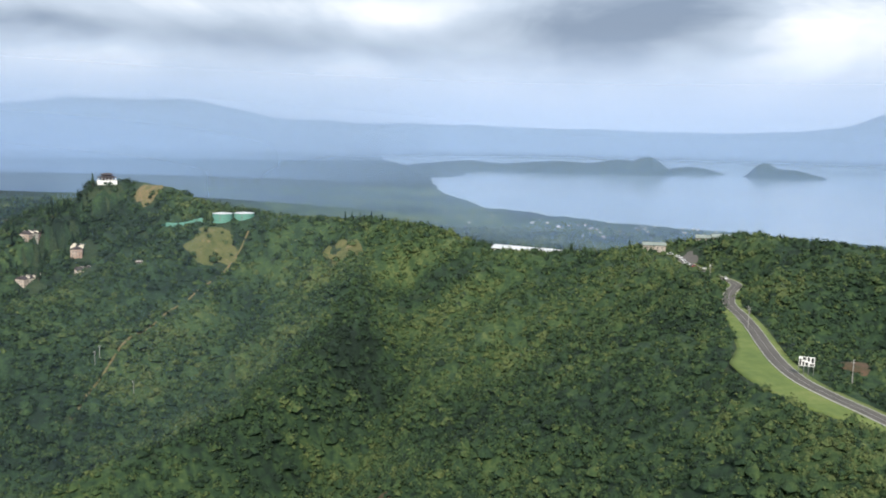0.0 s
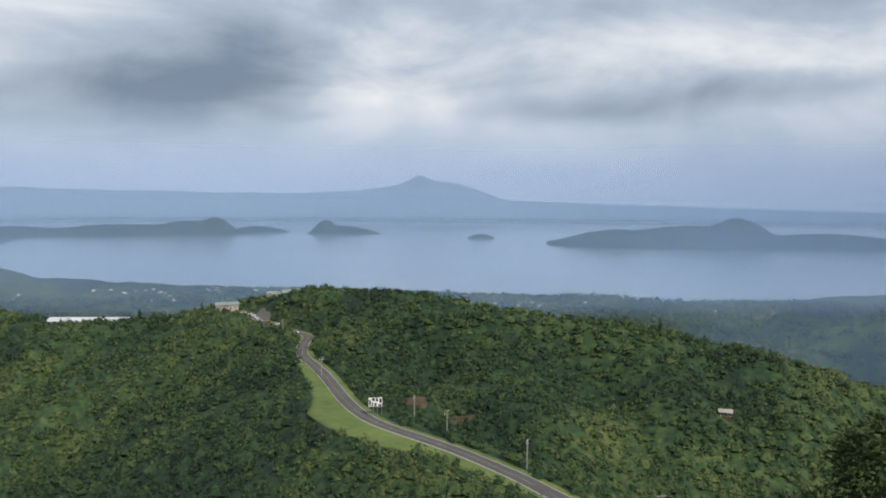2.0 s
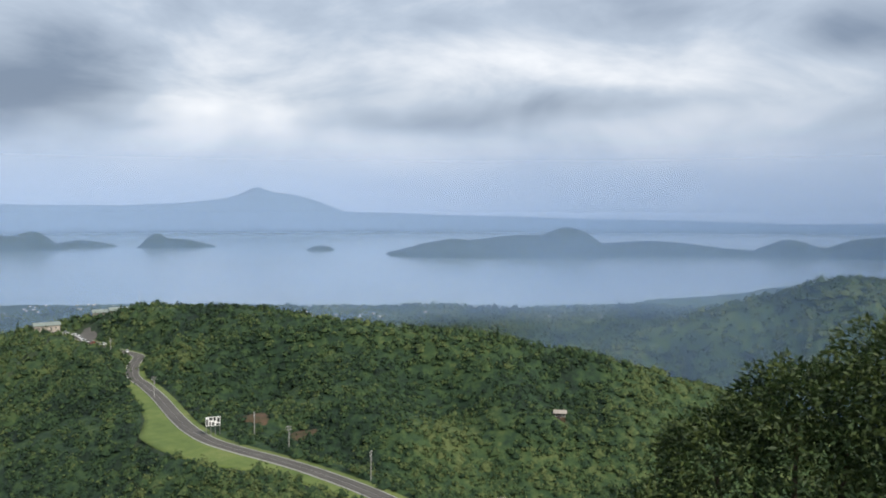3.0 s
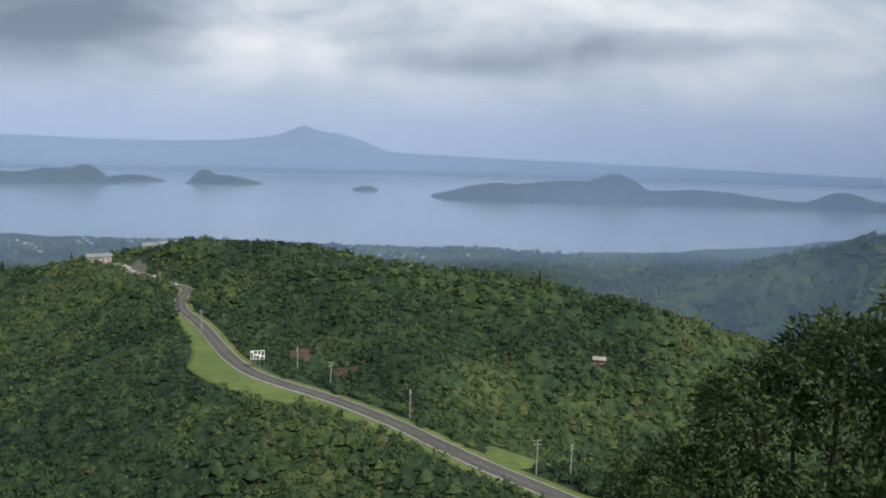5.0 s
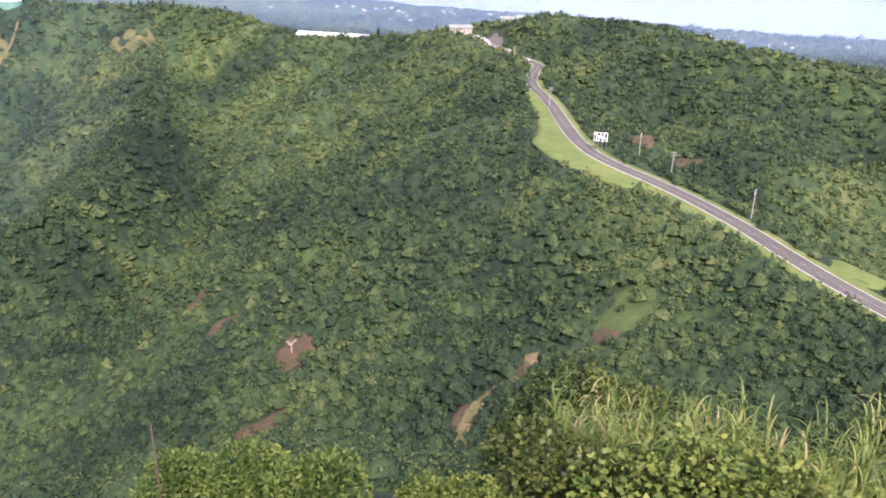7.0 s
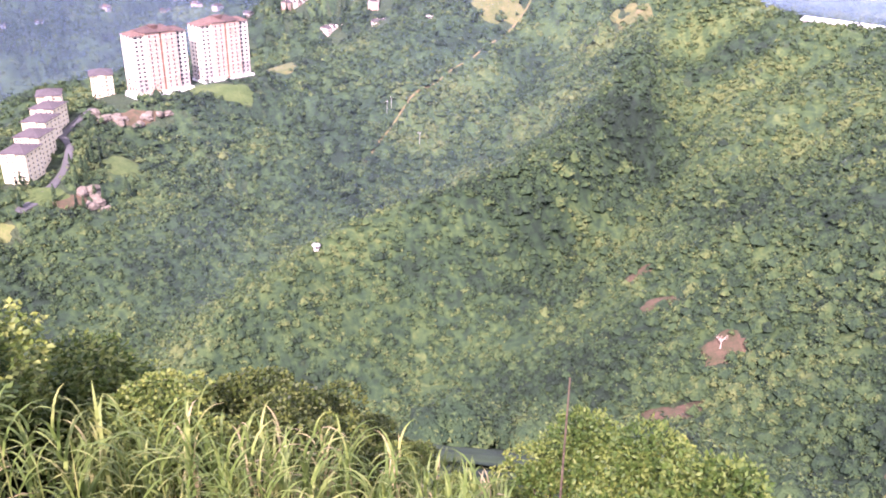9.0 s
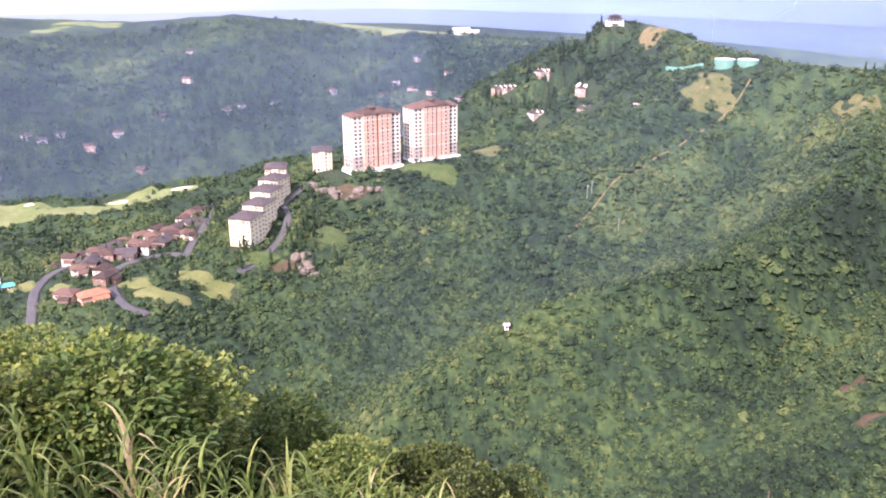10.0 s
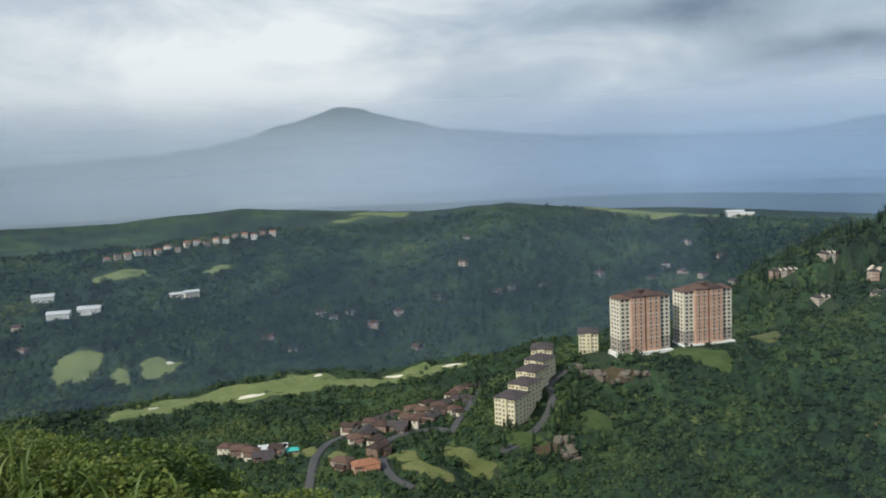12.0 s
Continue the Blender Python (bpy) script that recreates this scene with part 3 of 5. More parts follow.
def box(bm, x0, x1, y0, y1, z0, z1, bevel=0.0):
    r = bmesh.ops.create_cube(bm, size=1.0, matrix=Matrix.LocRotScale(((x0 + x1) / 2, (y0 + y1) / 2, (z0 + z1) / 2), None, (x1 - x0, y1 - y0, z1 - z0)))
    if bevel:
        ed = {e for v in r["verts"] for e in v.link_edges}
        bmesh.ops.bevel(bm, geom=list(ed), offset=bevel, segments=1, affect="EDGES")
    return bm


def tube(bm, p, q, r0, r1, n=8):
    p, q = Vector(p), Vector(q)
    m = Matrix.Translation((p + q) / 2) @ (q - p).to_track_quat("Z", "Y").to_matrix().to_4x4()
    bmesh.ops.create_cone(bm, cap_ends=True, segments=n, radius1=r0, radius2=r1, depth=(q - p).length, matrix=m)
    return bm


def hip(bm, x0, x1, y0, y1, z, rise, over=0.6, gable=False, thick=0.18):
    """A pitched roof with eaves; the ridge runs along x."""
    x0, x1, y0, y1 = x0 - over, x1 + over, y0 - over, y1 + over
    inset = 0.0 if gable else min((y1 - y0) / 2, (x1 - x0) / 2 - 0.05)
    ym = (y0 + y1) / 2
    for dz in (0,):
        b = [bm.verts.new(c) for c in ((x0, y0, z), (x1, y0, z), (x1, y1, z), (x0, y1, z))]
        u = [bm.verts.new((c.co.x, c.co.y, z + thick)) for c in b]
        r = [bm.verts.new((x0 + inset, ym, z + thick + rise)), bm.verts.new((x1 - inset, ym, z + thick + rise))]
        bm.faces.new(b[::-1])
        for i in range(4):
            bm.faces.new((b[i], b[(i + 1) % 4], u[(i + 1) % 4], u[i]))
        bm.faces.new((u[0], u[1], r[1], r[0])); bm.faces.new((u[2], u[3], r[0], r[1]))
        bm.faces.new((u[3], u[0], r[0])); bm.faces.new((u[1], u[2], r[1]))
    return bm


def window_mesh(w, h, mats):
    """A framed pane: the frame stands proud of the wall, which lies at y = 0 and faces -y."""
    bm = bmesh.new()
    t = 0.12
    box(bm, -w / 2, w / 2, -0.06, 0.02, 0, t); box(bm, -w / 2, w / 2, -0.06, 0.02, h - t, h)
    box(bm, -w / 2, -w / 2 + t, -0.06, 0.02, t, h - t); box(bm, w / 2 - t, w / 2, -0.06, 0.02, t, h - t)
    nf = len(bm.faces)
    box(bm, -w / 2 + t, w / 2 - t, -0.025, 0.015, t, h - t)
    me = bpy.data.meshes.new("window")
    bm.faces.ensure_lookup_table()
    for i, f in enumerate(bm.faces):
        f.material_index = 1 if i >= nf else 0
    bm.to_mesh(me); bm.free()
    for mm in mats:
        me.materials.append(mm)
    return me


def put_windows(parent, me, places, turn=0):
    for x, y, z in places:
        w = new("window", me)
        w.parent = parent
        w.matrix_basis = pose(x, y, z, 0, 0, turn)


def glass_material():
    m = material("window_glass", [(0.02, 0.025, 0.03), (0.05, 0.055, 0.06)], 0.3, 0.08, attr="object", spread=0.3)
    m.node_tree.nodes["Principled BSDF"].inputs["Specular IOR Level"].default_value = 0.6
    return m


M_GLASS = glass_material()
M_FRAME = material("window_frame", [(0.55, 0.52, 0.46), (0.68, 0.65, 0.6)], 1.0, 0.6)
M_CREAM = material("cream_render", [(0.60, 0.54, 0.42), (0.67, 0.61, 0.49), (0.72, 0.67, 0.56)], 0.15, 0.85, 0.1, 3)
M_WHITE = material("white_paint", [(0.70, 0.69, 0.66), (0.82, 0.81, 0.79)], 0.3, 0.7, 0.05, 4)
M_CORAL = material("coral_render", [(0.47, 0.28, 0.20), (0.53, 0.335, 0.245), (0.59, 0.39, 0.30)], 0.12, 0.85, 0.1, 3)
M_RAW = material("bare_block_wall", [(0.24, 0.21, 0.18), (0.34, 0.30, 0.26), (0.42, 0.37, 0.31)], 0.25, 0.9, 0.2, 4)
M_YELLOW = material("yellow_render", [(0.60, 0.53, 0.34), (0.70, 0.63, 0.44)], 0.2, 0.85, 0.1, 3)
M_ROOF = material("brown_roof_tile", [(0.045, 0.030, 0.026), (0.075, 0.046, 0.037), (0.12, 0.072, 0.055)], 0.25, 0.85, 0.5, 3.0, attr="object", spread=0.5)
M_ROOF_DARK = material("dark_roof_tile", [(0.05, 0.042, 0.045), (0.085, 0.07, 0.07)], 0.25, 0.85, 0.5, 3.0)
M_ORANGE = material("terracotta_roof", [(0.25, 0.105, 0.06), (0.33, 0.155, 0.09)], 0.3, 0.85, 0.5, 3.0)
M_PINK = material("salmon_render", [(0.20, 0.13, 0.10), (0.30, 0.20, 0.155), (0.46, 0.38, 0.31)], 0.1, 0.85, attr="object", spread=0.7)
M_TANK = material("green_tank_steel", [(0.10, 0.25, 0.19), (0.14, 0.31, 0.25)], 0.2, 0.6, 0.1, 1.0)
M_SHEET = material("white_roof_sheet", [(0.42, 0.44, 0.45), (0.58, 0.59, 0.60)], 0.2, 0.5, 0.1, 2)
M_SOIL = material("bare_red_soil", [(0.035, 0.045, 0.018), (0.07, 0.052, 0.03), (0.115, 0.07, 0.046)], 0.25, 0.95, 0.8, 2.0)
M_SANDY = material("sandy_scar", [(0.07, 0.085, 0.03), (0.14, 0.12, 0.055), (0.22, 0.145, 0.085)], 0.15, 0.95, 0.8, 1.5)
M_BUNKER = material("pale_sand", [(0.58, 0.53, 0.42), (0.70, 0.66, 0.55)], 0.2, 0.95)
M_FAIRWAY = material("fairway_turf", [(0.09, 0.12, 0.042), (0.13, 0.16, 0.06), (0.18, 0.20, 0.085)], 0.03, 0.95, 0.3, 1.0)
M_DRYGRASS = material("dry_grass", [(0.045, 0.066, 0.021), (0.085, 0.095, 0.034), (0.135, 0.12, 0.055)], 0.08, 0.95, 0.6, 2.0)
M_PLOT = material("dry_building_plot", [(0.08, 0.11, 0.032), (0.13, 0.145, 0.048), (0.18, 0.17, 0.07)], 0.1, 0.95, 0.5, 2.0)
M_ROCK = material("grey_brown_rock", [(0.07, 0.06, 0.045), (0.14, 0.12, 0.095), (0.22, 0.19, 0.155)], 0.35, 0.95, 0.9, 1.2)
M_TURQUOISE = material("turquoise_roof", [(0.05, 0.42, 0.36), (0.08, 0.5, 0.44)], 0.4, 0.6)
M_CLEAR = material("rough_clearing", [(0.03, 0.055, 0.016), (0.055, 0.085, 0.025), (0.085, 0.11, 0.04)], 0.12, 0.95, 0.6, 2.0)
M_GUTTER = material("concrete_edge", [(0.30, 0.29, 0.27), (0.42, 0.41, 0.38)], 0.4, 0.9, 0.2, 6)
M_LANE = material("dark_asphalt", [(0.055, 0.055, 0.058), (0.085, 0.085, 0.085)], 0.1, 0.9, 0.3, 6)
M_POLE = material("weathered_concrete_pole", [(0.28, 0.27, 0.25), (0.38, 0.37, 0.34)], 1.0, 0.9)
M_METAL = material("grey_metal", [(0.18, 0.18, 0.18), (0.26, 0.26, 0.26)], 1.0, 0.5, metal=0.6)
M_BLACK = material("black_print", [(0.02, 0.02, 0.022), (0.05, 0.05, 0.05)], 2.0, 0.6)
M_BARK = material("bark", [(0.06, 0.045, 0.03), (0.13, 0.10, 0.07)], 3.0, 0.95, 0.8, 20)
M_CONIFER = material("conifer_needles", [(0.006, 0.018, 0.009), (0.014, 0.034, 0.014), (0.026, 0.05, 0.02)], 0.6, 0.9, attr="object", spread=0.4)
M_DEAD = material("bleached_wood", [(0.28, 0.22, 0.18), (0.38, 0.30, 0.25)], 1.5, 0.9)


# ---- road, verge, tracks, open ground ----
def spline(pts, n):
    """Smooth points through polar knots."""
    p = [Vector(polar(*q)) for q in pts]
    p = [p[0] * 2 - p[1]] + p + [p[-1] * 2 - p[-2]]
    out = []
    for i in range(1, len(p) - 2):
        for k in range(n):
            t = k / n
            out.append(0.5 * (2 * p[i] + (p[i + 1] - p[i - 1]) * t + (2 * p[i - 1] - 5 * p[i] + 4 * p[i + 1] - p[i + 2]) * t * t + (3 * p[i] - p[i - 1] - 3 * p[i + 1] + p[i + 2]) * t ** 3))
    out.append(p[-2])
    return out


def ribbon(name, pts, left, right, lift, mat, n=8, across=4, flat=None, skirt=0.5):
    """A strip laid on the ground along a course; left and right: its edges' distances, constant or by knot."""
    line = spline(pts, n)
    k = np.linspace(0, len(pts) - 1, len(line))
    L = np.interp(k, np.arange(len(pts)), left) if np.ndim(left) else np.full(len(line), left)
    R = np.interp(k, np.arange(len(pts)), right) if np.ndim(right) else np.full(len(line), right)
    bm = bmesh.new()
    rows = []
    for i, p in enumerate(line):
        a, b = line[max(0, i - 1)], line[min(len(line) - 1, i + 1)]
        t = (b - a).normalized()
        nrm = Vector((-t.y, t.x))
        row = []
        for j in range(across + 1):
            o = L[i] + (-R[i] - L[i]) * j / across
            q = p + nrm * o
            row.append((q.x, q.y))
        xy = np.array(row)
        zz = (np.full(len(row), flat) if flat is not None else height(xy[:, 0], xy[:, 1])) + lift
        row = [(c[0], c[1], float(z)) for c, z in zip(row, zz)]
        rows.append([bm.verts.new((row[0][0], row[0][1], row[0][2] - skirt))] + [bm.verts.new(c) for c in row] + [bm.verts.new((row[-1][0], row[-1][1], row[-1][2] - skirt))])
    for a, b in zip(rows, rows[1:]):
        for j in range(len(a) - 1):
            bm.faces.new((a[j], a[j + 1], b[j + 1], b[j]))
    return part(name, bm, mat, soft=True)


def patch(name, a, r, hw, hd, lift, mat, rings=5, seg=28):
    """Open ground with an uneven edge, laid over the terrain."""
    n = np.arange(seg) / seg * 2 * np.pi
    px, py = polar(a, r)
    ux, uy = -math.sin(radians(a)), math.cos(radians(a))
    bm = bmesh.new()
    prev = None
    mid = bm.verts.new((px, py, ground_at(a, r) + lift))
    for k in range(1, rings + 1):
        f = k / rings * (1 + 0.14 * np.sin(3 * n + a) + 0.09 * np.sin(5 * n + r) + 0.06 * np.sin(9 * n + a * r))
        al, ac = np.sin(n) * hd * f, np.cos(n) * hw * f
        X, Y = px + al * ux + ac * uy, py + al * uy - ac * ux
        Z = height(X, Y) + lift * (1.0 if k < rings else -1.0)
        ring = [bm.verts.new(c) for c in zip(X, Y, Z)]
        for i in range(seg):
            j = (i + 1) % seg
            bm.faces.new((mid, ring[i], ring[j]) if prev is None else (prev[i], ring[i], ring[j], prev[j]))
        prev = ring
    return part(name, bm, mat, soft=True)


def build_open_ground():
    tagged(ribbon("verge", ROAD, [w + 4 for w in GRASS_WIDTH], 6.0, 0.12, M_GRASS, across=8, flat=ROAD_Z - 0.55), "mown light green grass verge beside the road", "grass", kind="structure")
    tagged(ribbon("road", ROAD, 2.9, 2.9, 0.30, M_ROAD, flat=ROAD_Z - 0.55), "grey two-lane asphalt road along the ridge", "road", kind="structure")
    for side in (-1, 1):
        e = ribbon("kerb", ROAD, 2.9 * side + 0.3 if side > 0 else -2.9, -2.9 if side > 0 else 3.2, 0.40, M_GUTTER, across=1, flat=ROAD_Z - 0.55)
        tagged(e, "pale concrete edge of the ridge road", "kerb", kind="structure")
    line = ribbon("trim", ROAD, 0.08, 0.08, 0.306, M_GUTTER, across=1, flat=ROAD_Z - 0.55, skirt=0.0)
    tagged(line, "worn pale centre line on the asphalt", "road marking", kind="structure")
    for pts, half in TRACKS:
        dirt = half < 2.5
        tagged(ribbon("road", pts, half, half, 0.45, M_SANDY if dirt else M_LANE), "narrow sandy dirt track through scrub" if dirt else "grey asphalt estate road", "road", kind="structure")
    for i, p in enumerate(LAWNS):
        tagged(patch("lawn", *p, 0.5, M_DRYGRASS if i in (13, 14, 11) else M_CLEAR if i in (8, 9, 10, 12) else M_PLOT if 1 <= i <= 7 else M_GRASS), "open grassy clearing among the scrub", "grass", kind="structure")
    for i, p in enumerate(BARE):
        tagged(patch("bare_soil", *p[:2], p[2] * 0.95, p[3] * 0.95, 0.45, M_SANDY if i in (6, 7, 9) else M_SOIL), "bare reddish soil on the hillside", "soil", kind="structure")
    for p in FAIRWAYS:
        tagged(patch("fairway", *p, 0.5, M_FAIRWAY), "mown golf fairway", "grass", kind="structure")
    for p in SAND:
        tagged(patch("bunker", *p, 1.1, M_BUNKER, 3, 20), "pale sand bunker on the golf course", "sand", kind="structure")
    tagged(patch("parking_place", -16.9, 592, 6, 26, 0.7, M_ROAD), "asphalt parking place beside the ridge road", "pavement", kind="structure")


build_open_ground()


# ---- apartment towers ----
FLOOR = 3.05


def build_tower():
    root = tagged(new("apartment_tower"), "coral and cream apartment tower with brown roof, lower floors unfinished", "apartment tower", "twin towers")
    n, low = 14, 4
    h0, h1, h2 = 1.2, 1.2 + low * FLOOR, 1.2 + n * FLOOR
    part("plinth", box(bmesh.new(), -2, 43, -3.5, 17, -4, h0 + 1.8, 0.1), M_WHITE, root, "white plastered plinth")
    wide, tall = window_mesh(2.3, 1.8, (M_FRAME, M_GLASS)), window_mesh(1.5, 2.1, (M_FRAME, M_GLASS))
    for k, (x0, x1, y, mat) in enumerate(((0, 9, 0, M_CREAM), (9, 20.2, -1.8, M_CORAL), (21.8, 33, -1.8, M_CORAL), (33, 42, 0, M_CREAM))):
        wall = part("wall", box(bmesh.new(), x0, x1, y, 16, h1, h2 + (1.5 if mat is M_CORAL else 0)), mat, root)
        part("lower_wall", box(bmesh.new(), x0, x1, y, 16, h0 - 5, h1), M_RAW if mat is M_CREAM else mat, root, "unpainted block wall" if mat is M_CREAM else "")
        cols = [x0 + (x1 - x0) * f for f in ((0.3, 0.72) if mat is M_CREAM else (0.3, 0.7))]
        for f in range(1, n):
            put_windows(root, wide if mat is M_CREAM else tall, [(c, y, h0 + f * FLOOR + 0.8) for c in cols])
        # floor bands
        for f in range(low, n, 3):
            part("ledge", box(bmesh.new(), x0 - 0.1, x1 + 0.1, y - 0.25, y + 0.1, h0 + f * FLOOR - 0.12, h0 + f * FLOOR + 0.12), M_FRAME, root)
        bm = hip(bmesh.new(), x0, x1, y, 16, h2 + (1.5 if mat is M_CORAL else 0), 3.6 if mat is M_CORAL else 3.0, 0.8)
        part("roof", bm, M_ROOF, root)
    part("core", box(bmesh.new(), 20.2, 21.8, 1.5, 15.5, h0, h2), M_RAW, root, "shaded recess between the bays")
    for f in range(1, n):
        for k in range(3):
            w = new("window", wide); w.parent = root
            w.matrix_basis = pose(0, 3 + 4.5 * k, h0 + f * FLOOR + 0.8, 0, 0, -90)
    part("stair_head", box(bmesh.new(), 18, 24, 6, 12, h2 + 1, h2 + 5.2, 0.1), M_ROOF, root)
    return root


TOWER_TURN = 66.0
tower = build_tower()
tower.matrix_basis = pose(*polar(39.3, 630), -153.2, 0, 0, TOWER_TURN)
copy_thing(tower, pose(*polar(35.08, 656), -151.8, 0, 0, TOWER_TURN))


def build_block():
    root = tagged(new("apartment_block"), "cream mid-rise apartment block with dark hipped roof", "apartment block", "row of blocks")
    w, dpt, n = 15.0, 20.0, 6
    part("wall", box(bmesh.new(), 0, w, 0, dpt, -6, n * 2.95 + 0.6), M_YELLOW, root)
    part("bay", box(bmesh.new(), w * 0.36, w * 0.64, -1.0, 0.0, -5.9, n * 2.95 + 0.55), M_YELLOW, root)
    part("roof", hip(bmesh.new(), 0, w, 0, dpt, n * 2.95 + 0.6, 3.2, 1.0), M_ROOF_DARK, root, "dark tiled hipped roof")
    me = window_mesh(1.5, 1.4, (M_FRAME, M_GLASS))
    for f in range(n):
        put_windows(root, me, [(x, 0, f * 2.95 + 0.9) for x in (1.6, 4.0, 11.0, 13.4)] + [(w / 2, -1.0, f * 2.95 + 0.9)])
        for y in (3, 8, 13, 17.5):
            a = new("window", me); a.parent = root; a.matrix_basis = pose(w, y, f * 2.95 + 0.9, 0, 0, 90)
    for f in range(1, n):
        part("ledge", box(bmesh.new(), -0.08, w + 0.08, -0.15, dpt, f * 2.95 - 0.08, f * 2.95 + 0.08), M_FRAME, root)
    return root


block = build_block()
for i, (a, r, z, tn) in enumerate(((48.1, 530, -172.5, 17), (47.1, 551, -169.5, 17), (46.5, 572, -166, 17), (45.9, 593, -163.5, 17), (45.4, 618, -162, 40), (42.1, 648, -157, 42))):
    m = pose(*polar(a, r), z, 0, 0, tn)
    if i == 0:
        block.matrix_basis = m
    else:
        copy_thing(block, m)


# ---- houses ----
def build_house(w, dpt, h, wall, roof, label, gable=False, wing=True, group="estate houses"):
    root = tagged(new("house"), label, "house", group)
    part("wall", box(bmesh.new(), -w / 2, w / 2, -dpt / 2, dpt / 2, -3, h), wall, root)
    part("roof", hip(bmesh.new(), -w / 2, w / 2, -dpt / 2, dpt / 2, h, dpt * 0.27, 0.7, gable), roof, root)
    if wing:
        part("wing", box(bmesh.new(), -w * 0.1, w * 0.42, -dpt / 2 - 3.2, -dpt / 2, -3, h * 0.62), wall, root)
        bm = hip(bmesh.new(), -w * 0.1, w * 0.42, -dpt / 2 - 3.2, -dpt / 2 + 1.0, h * 0.62, 1.5, 0.5, True)
        part("porch_roof", bm, roof, root)
    me = window_mesh(1.3, 1.3, (M_FRAME, M_GLASS))
    zs = [0.9] + ([3.6] if h > 5 else [])
    put_windows(root, me, [(x, -dpt / 2 - (3.2 if wing and z < 2 and x > -w * 0.1 and x < w * 0.42 else 0), z) for x in (-w * 0.32, w * 0.14, w * 0.34) for z in zs])
    for y in (-dpt * 0.2, dpt * 0.2):
        a = new("window", me); a.parent = root; a.matrix_basis = pose(w / 2, y, zs[-1], 0, 0, 90)
        b = new("window", me); b.parent = root; b.matrix_basis = pose(-w / 2, y, zs[-1], 0, 0, -90)
    part("door", box(bmesh.new(), -w * 0.2, -w * 0.2 + 1.0, -dpt / 2 - 0.06, -dpt / 2 + 0.02, -0.3, 1.9), M_ROOF_DARK, root)
    return root


def scatter(kinds, places, seed, turn=0, sink=0.0, spread=60, scale=1.0):
    rnd = random.Random(seed)
    for i, (a, r) in enumerate(places):
        k = kinds[i % len(kinds)]
        m = pose(*polar(a, r), ground_at(a, r) - sink, 0, 0, a + turn + rnd.uniform(-spread, spread)) @ Matrix.Scale(scale, 4)
        if k.name not in used_kinds:
            used_kinds.add(k.name)
            k.matrix_basis = m
        else:
            copy_thing(k, m)


used_kinds = set()
brown_a = build_house(11, 8.5, 5.6, M_PINK, M_ROOF, "two-storey salmon house with brown tiled roof on the estate")
brown_b = build_house(9, 8, 5.4, M_CREAM, M_ROOF, "two-storey cream house with brown tiled roof on the estate")
brown_c = build_house(12, 9, 4.0, M_PINK, M_ROOF_DARK, "low salmon house with dark tiled roof on the estate", True)
brown_d = build_house(8.5, 7.5, 5.6, M_CREAM, M_ROOF, "narrow cream house with steep brown gable roof", True)
brown_e = build_house(15, 9, 4.6, M_CORAL, M_ORANGE, "orange-red clubhouse with terracotta roof on the estate")
VILLAGE = [(65.9, 519), (65.2, 511), (64.4, 502), (63.4, 508), (59.0, 470), (58.0, 508), (57.2, 524), (56.6, 500), (56.5, 488), (56.9, 543), (55.9, 560), (55.4, 575), (55.0, 590), (54.3, 542), (54.9, 529), (53.8, 532),
           (57.8, 556), (59.4, 548), (52.5, 543), (51.8, 550), (52.0, 566), (51.0, 548), (51.6, 590), (51.1, 610), (50.6, 630), (50.0, 650), (49.4, 668), (52.9, 600), (53.8, 575), (53.2, 556), (50.4, 590), (58.4, 536), (56.1, 531), (66.8, 530)]
scatter([brown_a, brown_b, brown_c, brown_d], VILLAGE, 4, 20)
scatter([brown_e], [(57.4, 464)], 2, 10, spread=5)
MIDDLE = [(49.6, 1234), (37.0, 1013), (34.8, 1177), (33.8, 988), (35.1, 1017), (46.6, 1010), (47.6, 990), (51.7, 985), (59.0, 932), (54.5, 943), (53.3, 841), (61.9, 858), (59.8, 960), (56.3, 908), (44.5, 1014), (40.6, 1053), (49.9, 1096),
          (31.9, 956), (36.2, 1090), (32.6, 1120), (29.4, 1150), (27.5, 1130), (63.5, 905), (57.9, 945), (78.6, 1023), (78.8, 1088)]
mid_a = build_house(10, 8, 4.6, M_RAW, M_ROOF, "dim brown house with tiled roof among dark trees", wing=False, group="houses among trees")
mid_b = build_house(11, 8, 4.0, M_PINK, M_ROOF, "low salmon house with brown roof among dark trees", True, False, "houses among trees")
mid_c = build_house(9, 7, 4.2, M_RAW, M_ROOF_DARK, "grey-brown house with dark roof among trees", True, False, "houses among trees")
scatter([mid_a, mid_b, mid_c], MIDDLE, 9, 0, -0.8)
row_a = build_house(10, 8, 5.2, M_WHITE, M_ORANGE, "white house with terracotta roof in a hillside row", group="hillside row", wing=False)
row_b = build_house(9, 8, 5.6, M_PINK, M_ROOF, "salmon house with brown roof in a hillside row", group="hillside row", wing=False)
row_c = build_house(9, 7, 5.8, M_CREAM, M_ORANGE, "cream house with terracotta gable roof in a hillside row", True, False, "hillside row")
ROW = [(73.3 - 0.62 * i, 1300 + (i * 37 % 23) - 8 + 3.5 * i) for i in range(18)]
scatter([row_a, row_b, row_c], ROW, 5, 0, -3.0, 25)
shed_a = build_house(26, 12, 4.5, M_WHITE, M_SHEET, "long white hall with pale metal roof among trees", True, False, "halls")
shed_b = build_house(18, 9, 4.0, M_CREAM, M_SHEET, "cream hall with pale metal roof among trees", True, False, "halls")
scatter([shed_a, shed_b], [(77.2, 1172), (68.3, 1108), (76.4, 1090), (69.2, 1122), (74.6, 1094), (31.0, 1345), (31.8, 1350)], 8, 0, -3.5, 15)
